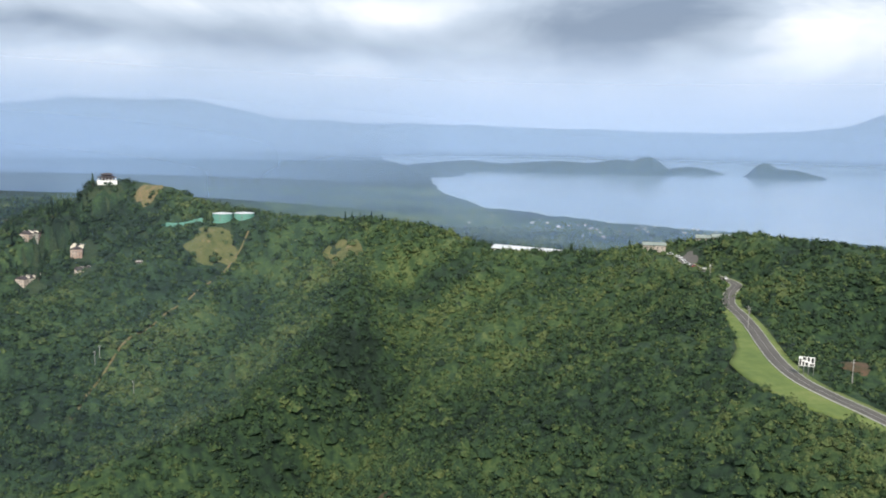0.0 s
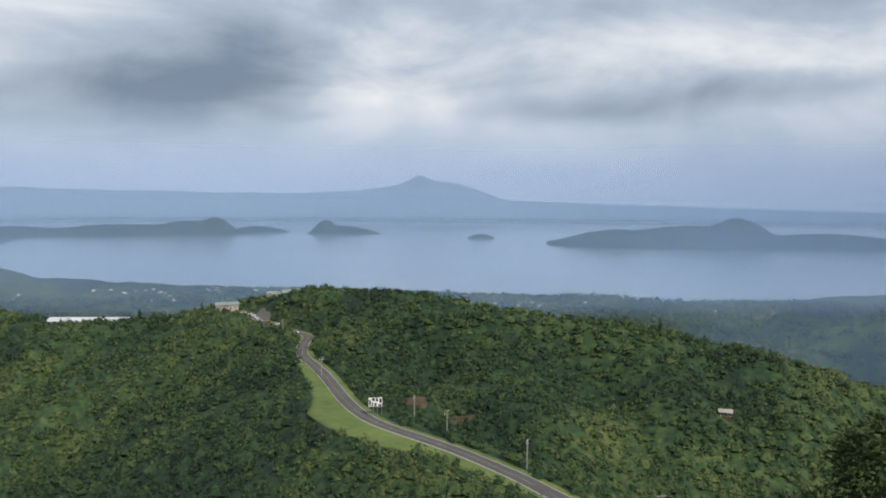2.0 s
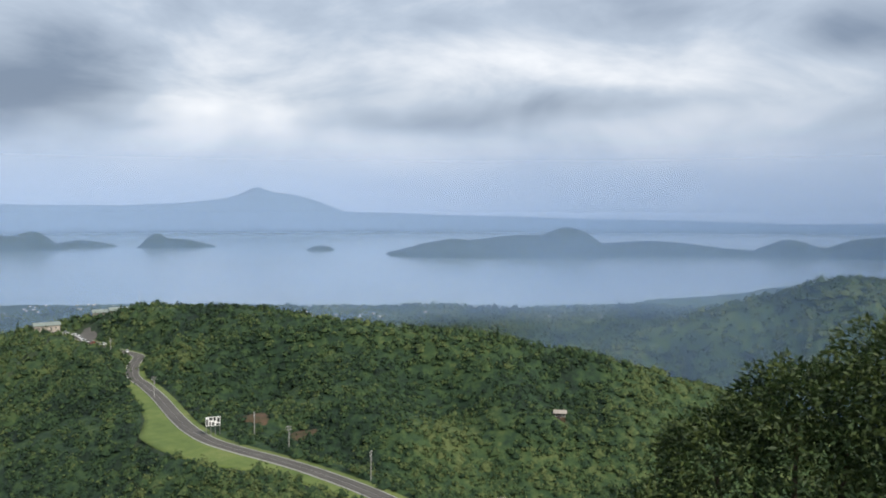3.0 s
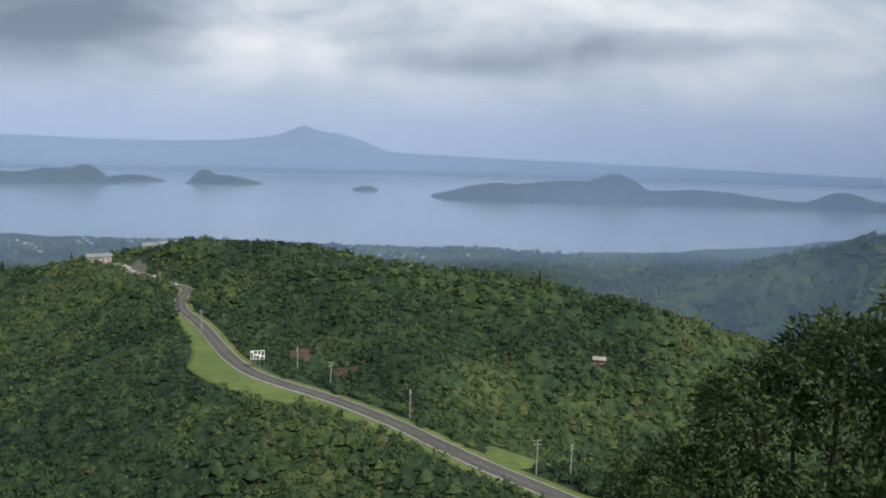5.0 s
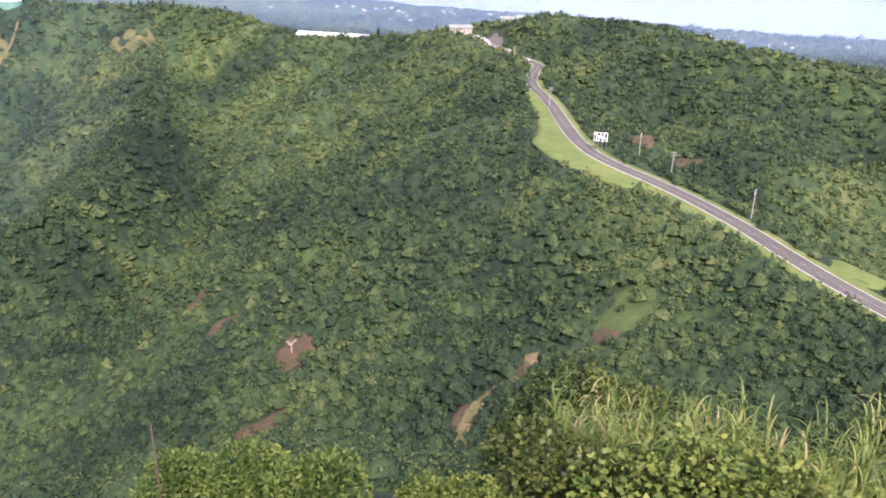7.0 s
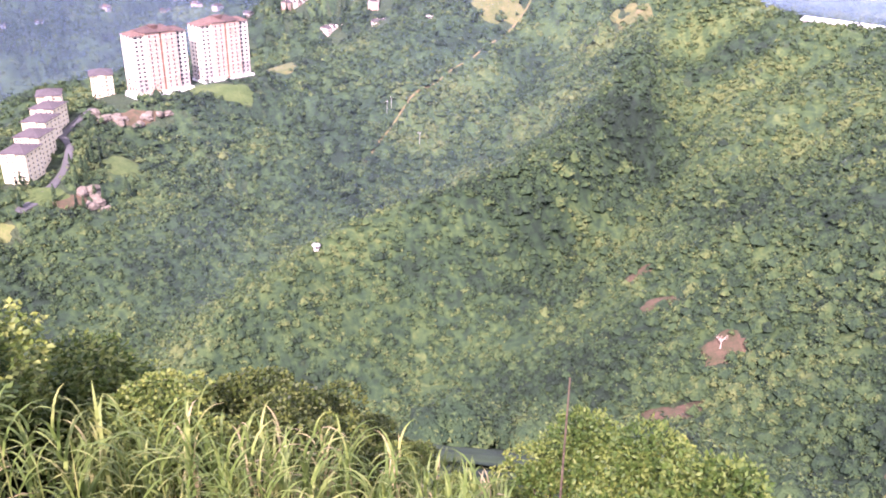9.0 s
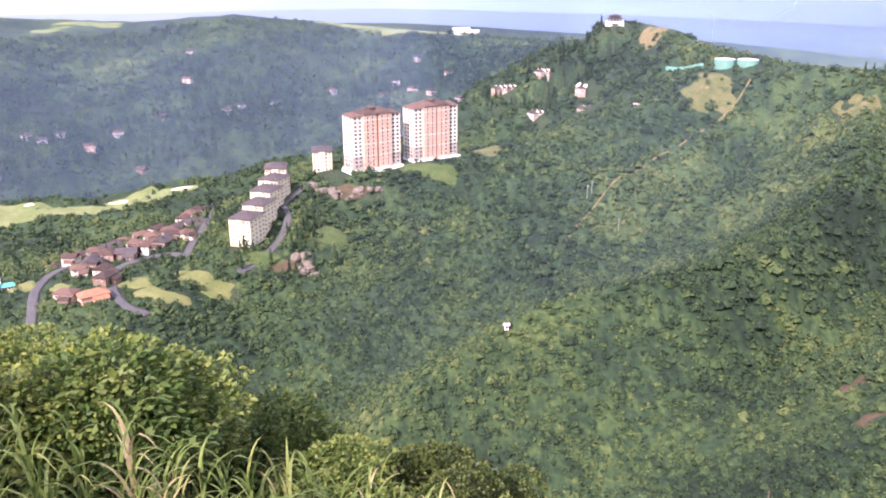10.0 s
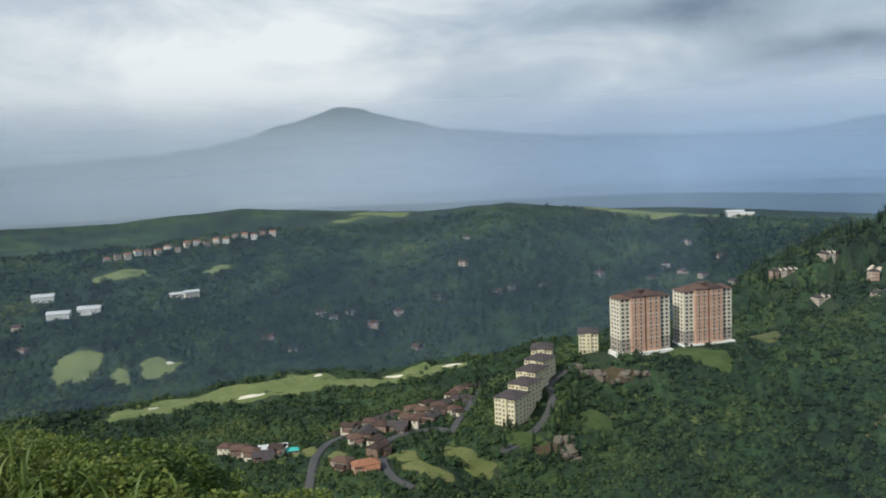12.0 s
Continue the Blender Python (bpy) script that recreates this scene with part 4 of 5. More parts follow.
pool_roof = build_house(7, 5, 2.6, M_CREAM, M_TURQUOISE, "small pool house with turquoise roof on the estate", wing=False, group="pool houses")
pool_hall = build_house(17, 7, 3.0, M_SHEET, M_SHEET, "low pale hall with light flat roof beside the pool", True, False, "pool houses")
scatter([pool_roof], [(62.4, 508)], 3, 10, 0, 5)
scatter([pool_hall], [(63.7, 519)], 3, 0, 0, 5)


def build_rocks():
    """Broken rock faces on the slope under the towers."""
    rng = np.random.default_rng(23)
    for a, r, hw, hd, count in ((40.0, 607, 26, 5, 26), (43.2, 503, 7, 12, 12)):
        for k in range(count):
            s_ = rng.uniform(1.3, 3.4)
            aa, rr = a + math.degrees(rng.uniform(-hw, hw) / r), r + rng.uniform(-hd, hd)
            bm = bmesh.new()
            bmesh.ops.create_icosphere(bm, subdivisions=2, radius=1.0)
            for v in bm.verts:
                v.co *= 1 + rng.normal(0, 0.12)
                v.co.x = round(v.co.x * 3) / 3 * 0.5 + v.co.x * 0.5
            ob = part("rock", bm, M_ROCK)
            ob.matrix_basis = pose(*polar(aa, rr), ground_at(aa, rr) + 0.1 * s_, rng.uniform(-15, 15), rng.uniform(-15, 15), rng.uniform(0, 360)) @ Matrix.Diagonal((s_ * 1.5, s_, s_ * 0.9, 1))
            tagged(ob, "grey-brown broken rock on the slope below the towers", "rock", "rocks below the towers")


build_rocks()
hut = build_house(4.4, 3.4, 2.4, M_SOIL, M_RAW, "small brick hut with grey-brown roof on the slope", True, False, "huts")
white_shed = build_house(1.7, 1.4, 1.3, M_WHITE, M_SHEET, "small white shed on the forested spur", True, False, "huts")
scatter([hut], [(-48.3, 356), (20.0, 786)], 3, 10, 0.2, 20)
scatter([white_shed], [(28.3, 334)], 3, 10, -0.6, 10)


def build_townhouses():
    root = tagged(new("townhouse_row"), "row of townhouses with brown roofs and pale gables", "townhouses", "townhouse rows")
    for i in range(5):
        x = i * 7.0
        part("wall", box(bmesh.new(), x, x + 6.99, 0, 11, -5, 7.5 - 0.15 * i), M_CREAM if i % 2 else M_PINK, root)
        part("roof", hip(bmesh.new(), x, x + 6.4, 0, 11, 7.5 - 0.15 * i, 2.8, 0.3, True), M_ROOF_DARK, root)
        part("parapet", box(bmesh.new(), x + 6.5, x + 7.0, -0.5, 11.5, 6.5, 10.0 - 0.15 * i), M_CREAM, root, "pale party wall")
    me = window_mesh(1.4, 1.5, (M_FRAME, M_GLASS))
    put_windows(root, me, [(7.0 * i + k, 0, z) for i in range(5) for k in (1.8, 4.8) for z in (1.0, 4.2)])
    for y in (2.5, 5.5, 8.5):
        for z in (1.0, 4.2):
            a = new("window", me); a.parent = root; a.matrix_basis = pose(0, y, z, 0, 0, -90)
    return root


town = build_townhouses()
for i, (a, r, tn) in enumerate(((29.3, 940, 72), (26.8, 892, 70), (26.4, 956, 76), (23.4, 925, 108), (23.7, 882, 40))):
    m = pose(*polar(a, r), ground_at(a, r) + 1.0, 0, 0, tn)
    if i == 0:
        town.matrix_basis = m
    else:
        copy_thing(town, m)


# ---- hilltop pavilion, tanks, long hall ----
def build_pavilion():
    root = tagged(new("pavilion"), "white hilltop pavilion with dark two-tier roof", "pavilion")
    part("platform", box(bmesh.new(), -13, 13, -8, 8, -5, 1.0, 0.2), M_WHITE, root)
    for x in (-11, -6.6, -2.2, 2.2, 6.6, 11):
        for y in (-6.5, 6.5):
            part("column", tube(bmesh.new(), (x, y, 1), (x, y, 5.2), 0.4, 0.35), M_WHITE, root)
    part("hall", box(bmesh.new(), -8.5, 8.5, -4, 4, 1, 5.2), M_ROOF_DARK, root)
    part("lower_roof", hip(bmesh.new(), -11.5, 11.5, -7, 7, 5.2, 2.0, 1.2), M_ROOF_DARK, root)
    part("gallery", box(bmesh.new(), -7, 7, -4, 4, 6.2, 9.0), M_ROOF_DARK, root)
    part("upper_roof", hip(bmesh.new(), -8, 8, -5, 5, 9.0, 2.2, 1.2), M_ROOF_DARK, root)
    for x in (-9, 0, 9):
        part("finial", tube(bmesh.new(), (x, 0, 7.0 if x else 11), (x, 0, 9.5 if x else 12.2), 0.5, 0.1, 6), M_ROOF_DARK, root)
    return root


pav = build_pavilion()
pav.matrix_basis = pose(*polar(21.75, 1066), ground_at(21.75, 1066) + 3.0, 0, 0, 22) @ Matrix.Scale(0.85, 4)


def build_tank():
    root = tagged(new("water_tank"), "pale green cylindrical steel water tank", "water tank", "water tanks")
    part("shell", tube(bmesh.new(), (0, 0, -6), (0, 0, 7.6), 10, 10, 40), M_TANK, root, soft=False)
    part("roof", tube(bmesh.new(), (0, 0, 7.6), (0, 0, 8.8), 10.15, 0.6, 40), M_SHEET, root, "pale conical steel roof")
    for z in (2.2, 4.8, 7.4):
        part("hoop", tube(bmesh.new(), (0, 0, z), (0, 0, z + 0.22), 10.1, 10.1, 40), M_TANK, root)
    part("ladder", box(bmesh.new(), -0.3, 0.3, -10.35, -10.15, 0, 8), M_METAL, root)
    return root


tank = build_tank()
tank.matrix_basis = pose(*polar(14.65, 864), -94.5)
copy_thing(tank, pose(*polar(13.25, 860), -93.8))


def build_fence():
    root = tagged(new("fence"), "long pale green panel fence below the hilltop", "fence")
    for i in range(9):
        a, r = 18.4 - 0.29 * i, 900 - 3.5 * i
        b = box(bmesh.new(), -2.5, 2.45, -0.08, 0.08, -2, 3.0)
        p = part("panel", b, M_TANK, root)
        p.matrix_basis = pose(*polar(a, r), ground_at(a, r) + 2.5, 0, 0, a)
    return root


build_fence()


def build_long_hall():
    root = tagged(new("long_hall"), "long low hall with white metal roof on the ridge", "hall")
    a, b = Vector(polar(-3.7, 676)), Vector(polar(-8.6, 655))
    n = (b - a).length
    part("wall", box(bmesh.new(), 0, n, 0, 12, -8, 4.2), M_CREAM, root)
    part("roof", hip(bmesh.new(), 0, n, 0, 12, 4.2, 2.2, 1.0, True), M_SHEET, root)
    me = window_mesh(2.2, 1.6, (M_FRAME, M_GLASS))
    put_windows(root, me, [(3 + 4.6 * i, 0, 1.6) for i in range(int((n - 4) / 4.6))])
    d = (b - a).normalized()
    root.matrix_basis = pose(a.x, a.y, -98.4, 0, 0, math.degrees(math.atan2(d.y, d.x)))


build_long_hall()
M_GREYROOF = material("grey_green_roof_sheet", [(0.16, 0.19, 0.17), (0.24, 0.27, 0.24)], 0.3, 0.6)
ridge_a = build_house(16, 7, 3.2, M_RAW, M_GREYROOF, "low ridge-top building with grey-green metal roof", True, False, "ridge buildings")
scatter([ridge_a], [(-18.0, 636), (-14.6, 628), (-19.0, 628)], 12, 5, -2.0, 12)


# ---- billboard, poles, mast, cars ----
def build_billboard():
    root = tagged(new("billboard"), "white billboard with black shapes on a steel frame beside the road", "billboard")
    part("panel", box(bmesh.new(), -3, 3, -0.1, 0.1, 0.6, 4.5, 0.02), M_WHITE, root)
    for x0, x1, z0, z1 in ((-2.8, -2.0, 0.8, 3.6), (-1.6, -0.9, 0.8, 2.6), (-1.6, -0.2, 3.1, 4.3), (-0.5, 0.6, 0.8, 2.2), (0.2, 1.2, 2.8, 4.3), (1.2, 2.7, 0.8, 1.7), (1.7, 2.7, 2.2, 4.2)):
        part("print", box(bmesh.new(), x0, x1, -0.12, -0.104, z0, z1), M_BLACK, root, "plain black printed shape")
    for x in (-2.8, -0.9, 0.9, 2.8):
        part("post", box(bmesh.new(), x - 0.1, x + 0.1, 0.1, 0.3, -4.5, 4.55), M_METAL, root)
        part("brace", tube(bmesh.new(), (x, 2.2, -1.5), (x, 0.3, 4.0), 0.07, 0.07, 6), M_METAL, root)
    root.matrix_basis = pose(*polar(-24.6, 320), ROAD_Z + 2.9, 0, 0, -20) @ Matrix.Scale(0.88, 4)


build_billboard()


def build_pole(h, label):
    root = tagged(new("utility_pole"), label, "utility pole", "utility poles")
    part("pole", tube(bmesh.new(), (0, 0, -2), (0, 0, h), 0.17, 0.11, 10), M_POLE, root)
    for z in (h - 0.5, h - 1.5):
        part("crossarm", box(bmesh.new(), -1.1, 1.1, -0.07, 0.07, z, z + 0.14), M_METAL, root)
        for x in (-1.0, -0.5, 0.5, 1.0):
            part("insulator", tube(bmesh.new(), (x, 0, z + 0.14), (x, 0, z + 0.38), 0.06, 0.05, 6), M_WHITE, root)
    part("transformer", tube(bmesh.new(), (0.35, 0, h - 3.2), (0.35, 0, h - 2.2), 0.22, 0.22, 10), M_METAL, root)
    return root


pole = build_pole(9.5, "grey concrete utility pole with crossarms beside the road")
POLES = [(-44.3, 216), (-46.7, 214), (-20.9, 393), (-18.3, 512), (-29.6, 292), (-35.2, 258), (22.9, 640), (22.6, 644), (20.6, 610), (-27.3, 350)]
for i, (a, r) in enumerate(POLES):
    m = pose(*polar(a, r), ground_at(a, r) + (0.3 if i < 6 else 2.0), 0, 0, (i * 47) % 90 - 20)
    if i == 0:
        pole.matrix_basis = m
    else:
        copy_thing(pole, m)
mast = tagged(new("mast"), "thin grey radio mast on the hill crest", "mast")
part("pole", tube(bmesh.new(), (0, 0, -2), (0, 0, 13), 0.16, 0.06, 6), M_METAL, mast)
part("guy_plate", tube(bmesh.new(), (0, 0, 7), (0, 0, 7.2), 0.5, 0.5, 6), M_METAL, mast)
mast.matrix_basis = pose(*polar(-20.1, 588), ground_at(-20.1, 588))


def build_car(mat, label):
    root = tagged(new("car"), label, "car", "parked cars")
    bm = box(bmesh.new(), -2.15, 2.15, -0.85, 0.85, 0.3, 0.95, 0.12)
    part("body", bm, mat, root)
    bm = bmesh.new()
    r = bmesh.ops.create_cube(bm, size=1.0, matrix=Matrix.LocRotScale((-0.2, 0, 1.2), None, (2.5, 1.6, 0.6)))
    for v in r["verts"]:
        if v.co.z > 1.2:
            v.co.x = -0.2 + (v.co.x + 0.2) * 0.72; v.co.y *= 0.86
    part("cabin", bm, M_GLASS, root, "dark glazed cabin")
    part("roof", box(bmesh.new(), -1.05, 0.65, -0.66, 0.66, 1.5, 1.56, 0.02), mat, root)
    for x in (-1.35, 1.35):
        for y in (-0.8, 0.8):
            part("wheel", tube(bmesh.new(), (x, y - 0.1, 0.32), (x, y + 0.1, 0.32), 0.32, 0.32, 12), M_BLACK, root)
    return root


M_CARPAINT = material("white_car_paint", [(0.72, 0.72, 0.72), (0.8, 0.8, 0.8)], 0.5, 0.25)
M_REDPAINT = material("red_car_paint", [(0.35, 0.05, 0.04), (0.42, 0.07, 0.05)], 0.5, 0.25)
car_w, car_r = build_car(M_CARPAINT, "white car parked at the ridge parking place"), build_car(M_REDPAINT, "red car parked at the ridge parking place")
CARS = [(-16.3, 596, 0), (-16.45, 589, 0), (-16.6, 582, 0), (-16.7, 574, 0), (-16.9, 567, 0), (-17.3, 560, 1), (-17.9, 553, 0), (-16.1, 604, 0), (-15.7, 612, 0), (-19.3, 520, 0), (-18.6, 530, 1), (-15.2, 618, 0)]
seen_car = set()
for i, (a, r, k) in enumerate(CARS):
    m = pose(*polar(a, r), ROAD_Z + 0.15, 0, 0, 20 + (i * 53) % 60)
    if k in seen_car:
        copy_thing((car_w, car_r)[k], m)
    else:
        seen_car.add(k); (car_w, car_r)[k].matrix_basis = m


# ---- plants ----
def leaf_material(name, colors, scale=0.8):
    m = material(name, colors, scale, 0.55, attr="tone", spread=0.5)
    nt = m.node_tree
    N, L = nt.nodes, nt.links
    b, out = N["Principled BSDF"], N["Material Output"]
    tl = N.new("ShaderNodeBsdfTranslucent")
    L.new(b.inputs["Base Color"].links[0].from_socket, tl.inputs["Color"])
    mix = N.new("ShaderNodeMixShader"); mix.inputs[0].default_value = 0.3
    L.new(b.outputs[0], mix.inputs[1]); L.new(tl.outputs[0], mix.inputs[2]); L.new(mix.outputs[0], out.inputs["Surface"])
    return m


M_LEAF = leaf_material("shrub_leaves", [(0.042, 0.078, 0.014), (0.098, 0.145, 0.027), (0.20, 0.23, 0.052)])
M_LEAF_DARK = leaf_material("dark_tree_leaves", [(0.017, 0.036, 0.011), (0.034, 0.060, 0.016), (0.075, 0.10, 0.028)])
M_LEAF_BROAD = leaf_material("broad_shrub_leaves", [(0.026, 0.058, 0.012), (0.058, 0.105, 0.02), (0.13, 0.17, 0.038)])
M_LEAF_OLIVE = leaf_material("olive_shrub_leaves", [(0.022, 0.040, 0.009), (0.05, 0.075, 0.015), (0.10, 0.12, 0.026)])
M_BLADE = leaf_material("long_grass", [(0.09, 0.14, 0.03), (0.17, 0.22, 0.055), (0.28, 0.28, 0.10), (0.36, 0.29, 0.15)])


def leaves(rng, lobes, n, size, droop=0.4, slim=0.36):
    """Leaves scattered through the outer part of round lobes (x, y, z, radius); each leaf is folded along its rib."""
    w = np.array([l[3] ** 2 for l in lobes])
    pick = rng.choice(len(lobes), n, p=w / w.sum())
    lb = np.array(lobes)[pick]
    d = rng.normal(size=(n, 3)); d /= np.linalg.norm(d, axis=1)[:, None]
    d[:, 2] = np.where(d[:, 2] < -0.35, -d[:, 2], d[:, 2])
    clump = np.sin(d @ np.array([7.1, 3.3, 5.7]) + pick) * np.sin(d @ np.array([-4.2, 8.1, 2.9]) + 2 * pick)
    r = lb[:, 3] * (0.72 + 0.28 * rng.random(n) ** 0.5 + 0.13 * clump)
    c = lb[:, :3] + d * r[:, None] * np.array([1, 1, 0.85])
    u = d + 0.9 * rng.normal(size=(n, 3)) + np.array([0, 0, -droop])
    u /= np.linalg.norm(u, axis=1)[:, None]
    w_ = np.cross(u, rng.normal(size=(n, 3))); w_ /= np.linalg.norm(w_, axis=1)[:, None]
    nn = np.cross(u, w_)
    s_ = (size * rng.uniform(0.6, 1.3, n))[:, None]
    mid = c + u * s_ * 0.5
    v = np.stack([c, mid + w_ * s_ * slim + nn * s_ * 0.1, c + u * s_, mid - w_ * s_ * slim + nn * s_ * 0.1], 1).reshape(-1, 3)
    i = np.arange(n)[:, None] * 4
    f = np.concatenate([i + np.array([[0, 1, 2]]), i + np.array([[0, 2, 3]])], 0)
    tone = np.repeat(np.clip(0.5 + 0.3 * clump + rng.normal(0, 0.16, n), 0, 1), 4)
    return v, f, tone


def build_shrub(seed, n, mat, label, group, size=0.13, slim=0.36):
    """A shrub one metre tall and wide, to be scaled."""
    rng = np.random.default_rng(seed)
    root = tagged(new("shrub"), label, "shrub", group)
    lobes = []
    for k in range(7):
        a, r = rng.uniform(0, 6.28), rng.uniform(0.05, 0.36)
        z = rng.uniform(0.3, 0.72)
        lobes.append((math.cos(a) * r, math.sin(a) * r, z, rng.uniform(0.16, 0.28)))
    for k in range(4):
        l = lobes[k]
        part("stem", tube(bmesh.new(), (l[0] * 0.2, l[1] * 0.2, -0.25), (l[0], l[1], l[2]), 0.02, 0.008, 5), M_BARK, root)
    v, f, tone = leaves(rng, lobes, n, size, 0.3, slim)
    link("foliage", raw_mesh("foliage", v, f, tone, mat), mat, root)
    return root


# how far the plants on the near slope reach up: az, degrees
SILHOUETTE = [(-62, -20), (-50, -23), (-45.2, -25.4), (-43.4, -28), (-40, -28.5), (-36, -29.3), (-32.3, -30.4), (-29, -29.6), (-25.4, -29.9), (-23.9, -31.6), (-20.7, -35.6), (-16, -37), (-11.4, -37), (-10, -35.6), (-5, -34.3), (-1.3, -35.4), (3.1, -35.2), (7.5, -34.4), (10.1, -37),
              (11.3, -39.5), (16.2, -38.4), (24.8, -36.5), (27.1, -34.6), (30.6, -33.2), (34.5, -33), (36.5, -34.5), (39.1, -32.2), (43.6, -30.4), (47.2, -29), (50, -27.2), (53, -26.2), (56.7, -24), (58.3, -22), (62, -21), (66.7, -19.8), (79, -15), (95, -10)]


def plant_top(az, d):
    return d * math.tan(radians(np.interp(az, [p[0] for p in SILHOUETTE], [p[1] for p in SILHOUETTE])))


def build_shrubs():
    rnd = random.Random(21)
    kinds = [build_shrub(1, 7000, M_LEAF, "leafy yellow-green shrub on the near slope", "near shrubs", 0.026),
             build_shrub(2, 6600, M_LEAF_BROAD, "bright green shrub with broad drooping leaves", "near shrubs", 0.034, 0.26),
             build_shrub(3, 7200, M_LEAF, "dense olive-green shrub with small leaves", "near shrubs", 0.026),
             build_shrub(4, 5600, M_LEAF_OLIVE, "dark olive bush with small dense leaves", "near shrubs", 0.03)]
    placed = set()
    spots = []
    for k in range(105):
        spots.append((rnd.uniform(22, 88), rnd.uniform(6.5, 16)))
    for a, r in ((9, 7.5), (7.2, 7.0), (4, 6.6), (1, 6.9), (35, 9), (32, 8.4), (29.5, 9.4), (27.5, 8.6), (34, 7.6), (-2, 7.2), (-6, 6.4), (-11, 7.4), (-15, 6.4), (-20, 7.4), (-25, 8.0), (-29, 7.2), (-33, 8.8), (-38, 8.5), (-42, 9.6), (-45, 11), (13, 8), (17, 7), (-36, 6.6), (-44, 8.4), (22, 9), (26, 9.6), (29, 8.2), (-48, 10), (-37, 10.5), (-40, 11), (-43, 12), (-39, 9.4), (-46, 9.6), (-35, 9.8), (-41, 7.6)):
        spots.append((a, r))
    for a, r in spots:
        g, top = ground_at(a, r), plant_top(a, r)
        h = top - g
        if h < 0.35:
            continue
        h = min(h, 2.0 if a > -20 else 2.3) * rnd.uniform(0.8, 1.02)
        k = rnd.choice((3, 3, 0)) if 22 < a < 37 else rnd.choice((1, 1, 0)) if -13 < a < 12 else rnd.choice((3, 3, 2, 0)) if -34 < a < -18 else rnd.choice((0, 0, 2, 3)) if a <= -34 else rnd.choice((0, 0, 2, 0, 1))
        w = rnd.uniform(1.1, 1.6) * max(h, 1.0) if a > 37 or a < -24 else rnd.uniform(0.9, 1.15) * h
        m = pose(*polar(a, r), g, 0, 0, rnd.uniform(0, 360)) @ Matrix.Diagonal((w, w, h * 1.05, 1))
        if k in placed:
            c = copy_thing(kinds[k], Matrix.Identity(4)); c.matrix_basis = m
        else:
            placed.add(k); kinds[k].matrix_basis = m


build_shrubs()


def blades(rng, base, length, n_seg=5, width=0.012, lean=0.55, a=None):
    n = len(base)
    a = rng.uniform(0, 2 * np.pi, n) if a is None else a
    dr = np.stack([np.cos(a), np.sin(a), 0 * a], 1)
    sd = np.stack([-np.sin(a), np.cos(a), 0 * a], 1)
    bend = rng.uniform(0.35, 1.0, n) * lean
    vs = []
    for k in range(n_seg + 1):
        t = k / n_seg
        p = base + (np.array([0, 0, 1.0]) * (length * (t - 0.75 * bend * t ** 3))[:, None]) + dr * (length * bend * (0.25 * t + 0.75 * t * t))[:, None]
        w = (width * length ** 0.5 * (1.0 - t ** 1.6) + 0.001)[:, None]
        vs += [p - sd * w, p + sd * w]
    v = np.stack(vs, 1).reshape(-1, 3)
    m = 2 * (n_seg + 1)
    i = (np.arange(n) * m)[:, None, None] + 2 * np.arange(n_seg)[None, :, None]
    f = (i + np.array([0, 1, 3, 2])[None, None]).reshape(-1, 4)
    return v, f, m


def build_grass():
    """Reeds: upright stalks with long leaves that arch away on two sides."""
    rng = np.random.default_rng(5)
    n1, n2 = 1900, 640
    A = np.concatenate([rng.uniform(13, 96, n1), rng.uniform(-48, -24, n2)])
    R = np.concatenate([rng.uniform(5.0, 16, n1), rng.uniform(6.5, 12, n2)])
    X, Y = -np.sin(np.radians(A)) * R, np.cos(np.radians(A)) * R
    Z = height(X, Y)
    patchy = fbm(X, Y, 2.2, 2, 61)
    pts, lens, tones, turns, stalks = [], [], [], [], []
    for k in range(n1 + n2):
        h = plant_top(float(A[k]), float(R[k])) - Z[k]
        if h < 0.3 or patchy[k] < 0.1:
            continue
        h = min(h, 1.5 if k < n1 else 3.5) * (rng.uniform(0.5, 0.92) if k < n1 else rng.uniform(0.75, 1.06))
        m = int(rng.integers(7, 12))
        t = np.linspace(max(0.1, 1 - 1.1 / h), 0.97, m)
        tilt = rng.normal(0, 0.08, 2)
        base = np.stack([X[k] + tilt[0] * h * t, Y[k] + tilt[1] * h * t, Z[k] + h * t * 0.86], 1)
        pts.append(base)
        lens.append(rng.uniform(0.35, 0.62) * (1 - 0.35 * np.linspace(0, 1, m)) * rng.uniform(0.8, 1.2, m))
        turns.append(rng.uniform(0, 6.28) + np.pi * (np.arange(m) % 2) + rng.normal(0, 0.3, m))
        tone = rng.uniform(0.0, 0.42) if rng.random() < 0.9 else rng.uniform(0.7, 1.0)
        tones.append(np.clip(tone + rng.normal(0, 0.1, m), 0, 1))
        stalks.append((X[k], Y[k], Z[k] - 0.05, h * 0.86))
    v, f, m = blades(rng, np.concatenate(pts), np.concatenate(lens), 5, 0.02, 1.0, np.concatenate(turns))
    st = np.array(stalks)
    sv, sf, sm = blades(rng, st[:, :3], st[:, 3], 2, 0.007, 0.06)
    tone = np.concatenate([np.repeat(np.concatenate(tones), m), np.full(len(sv), 0.5)])
    me = raw_mesh("tall_grass", np.concatenate([v, sv]), np.concatenate([f, sf + len(v)]), tone, M_BLADE)
    tagged(new("tall_grass", me), "tall arching green and straw-coloured reeds on the near slope", "grass", kind="stuff")


build_grass()


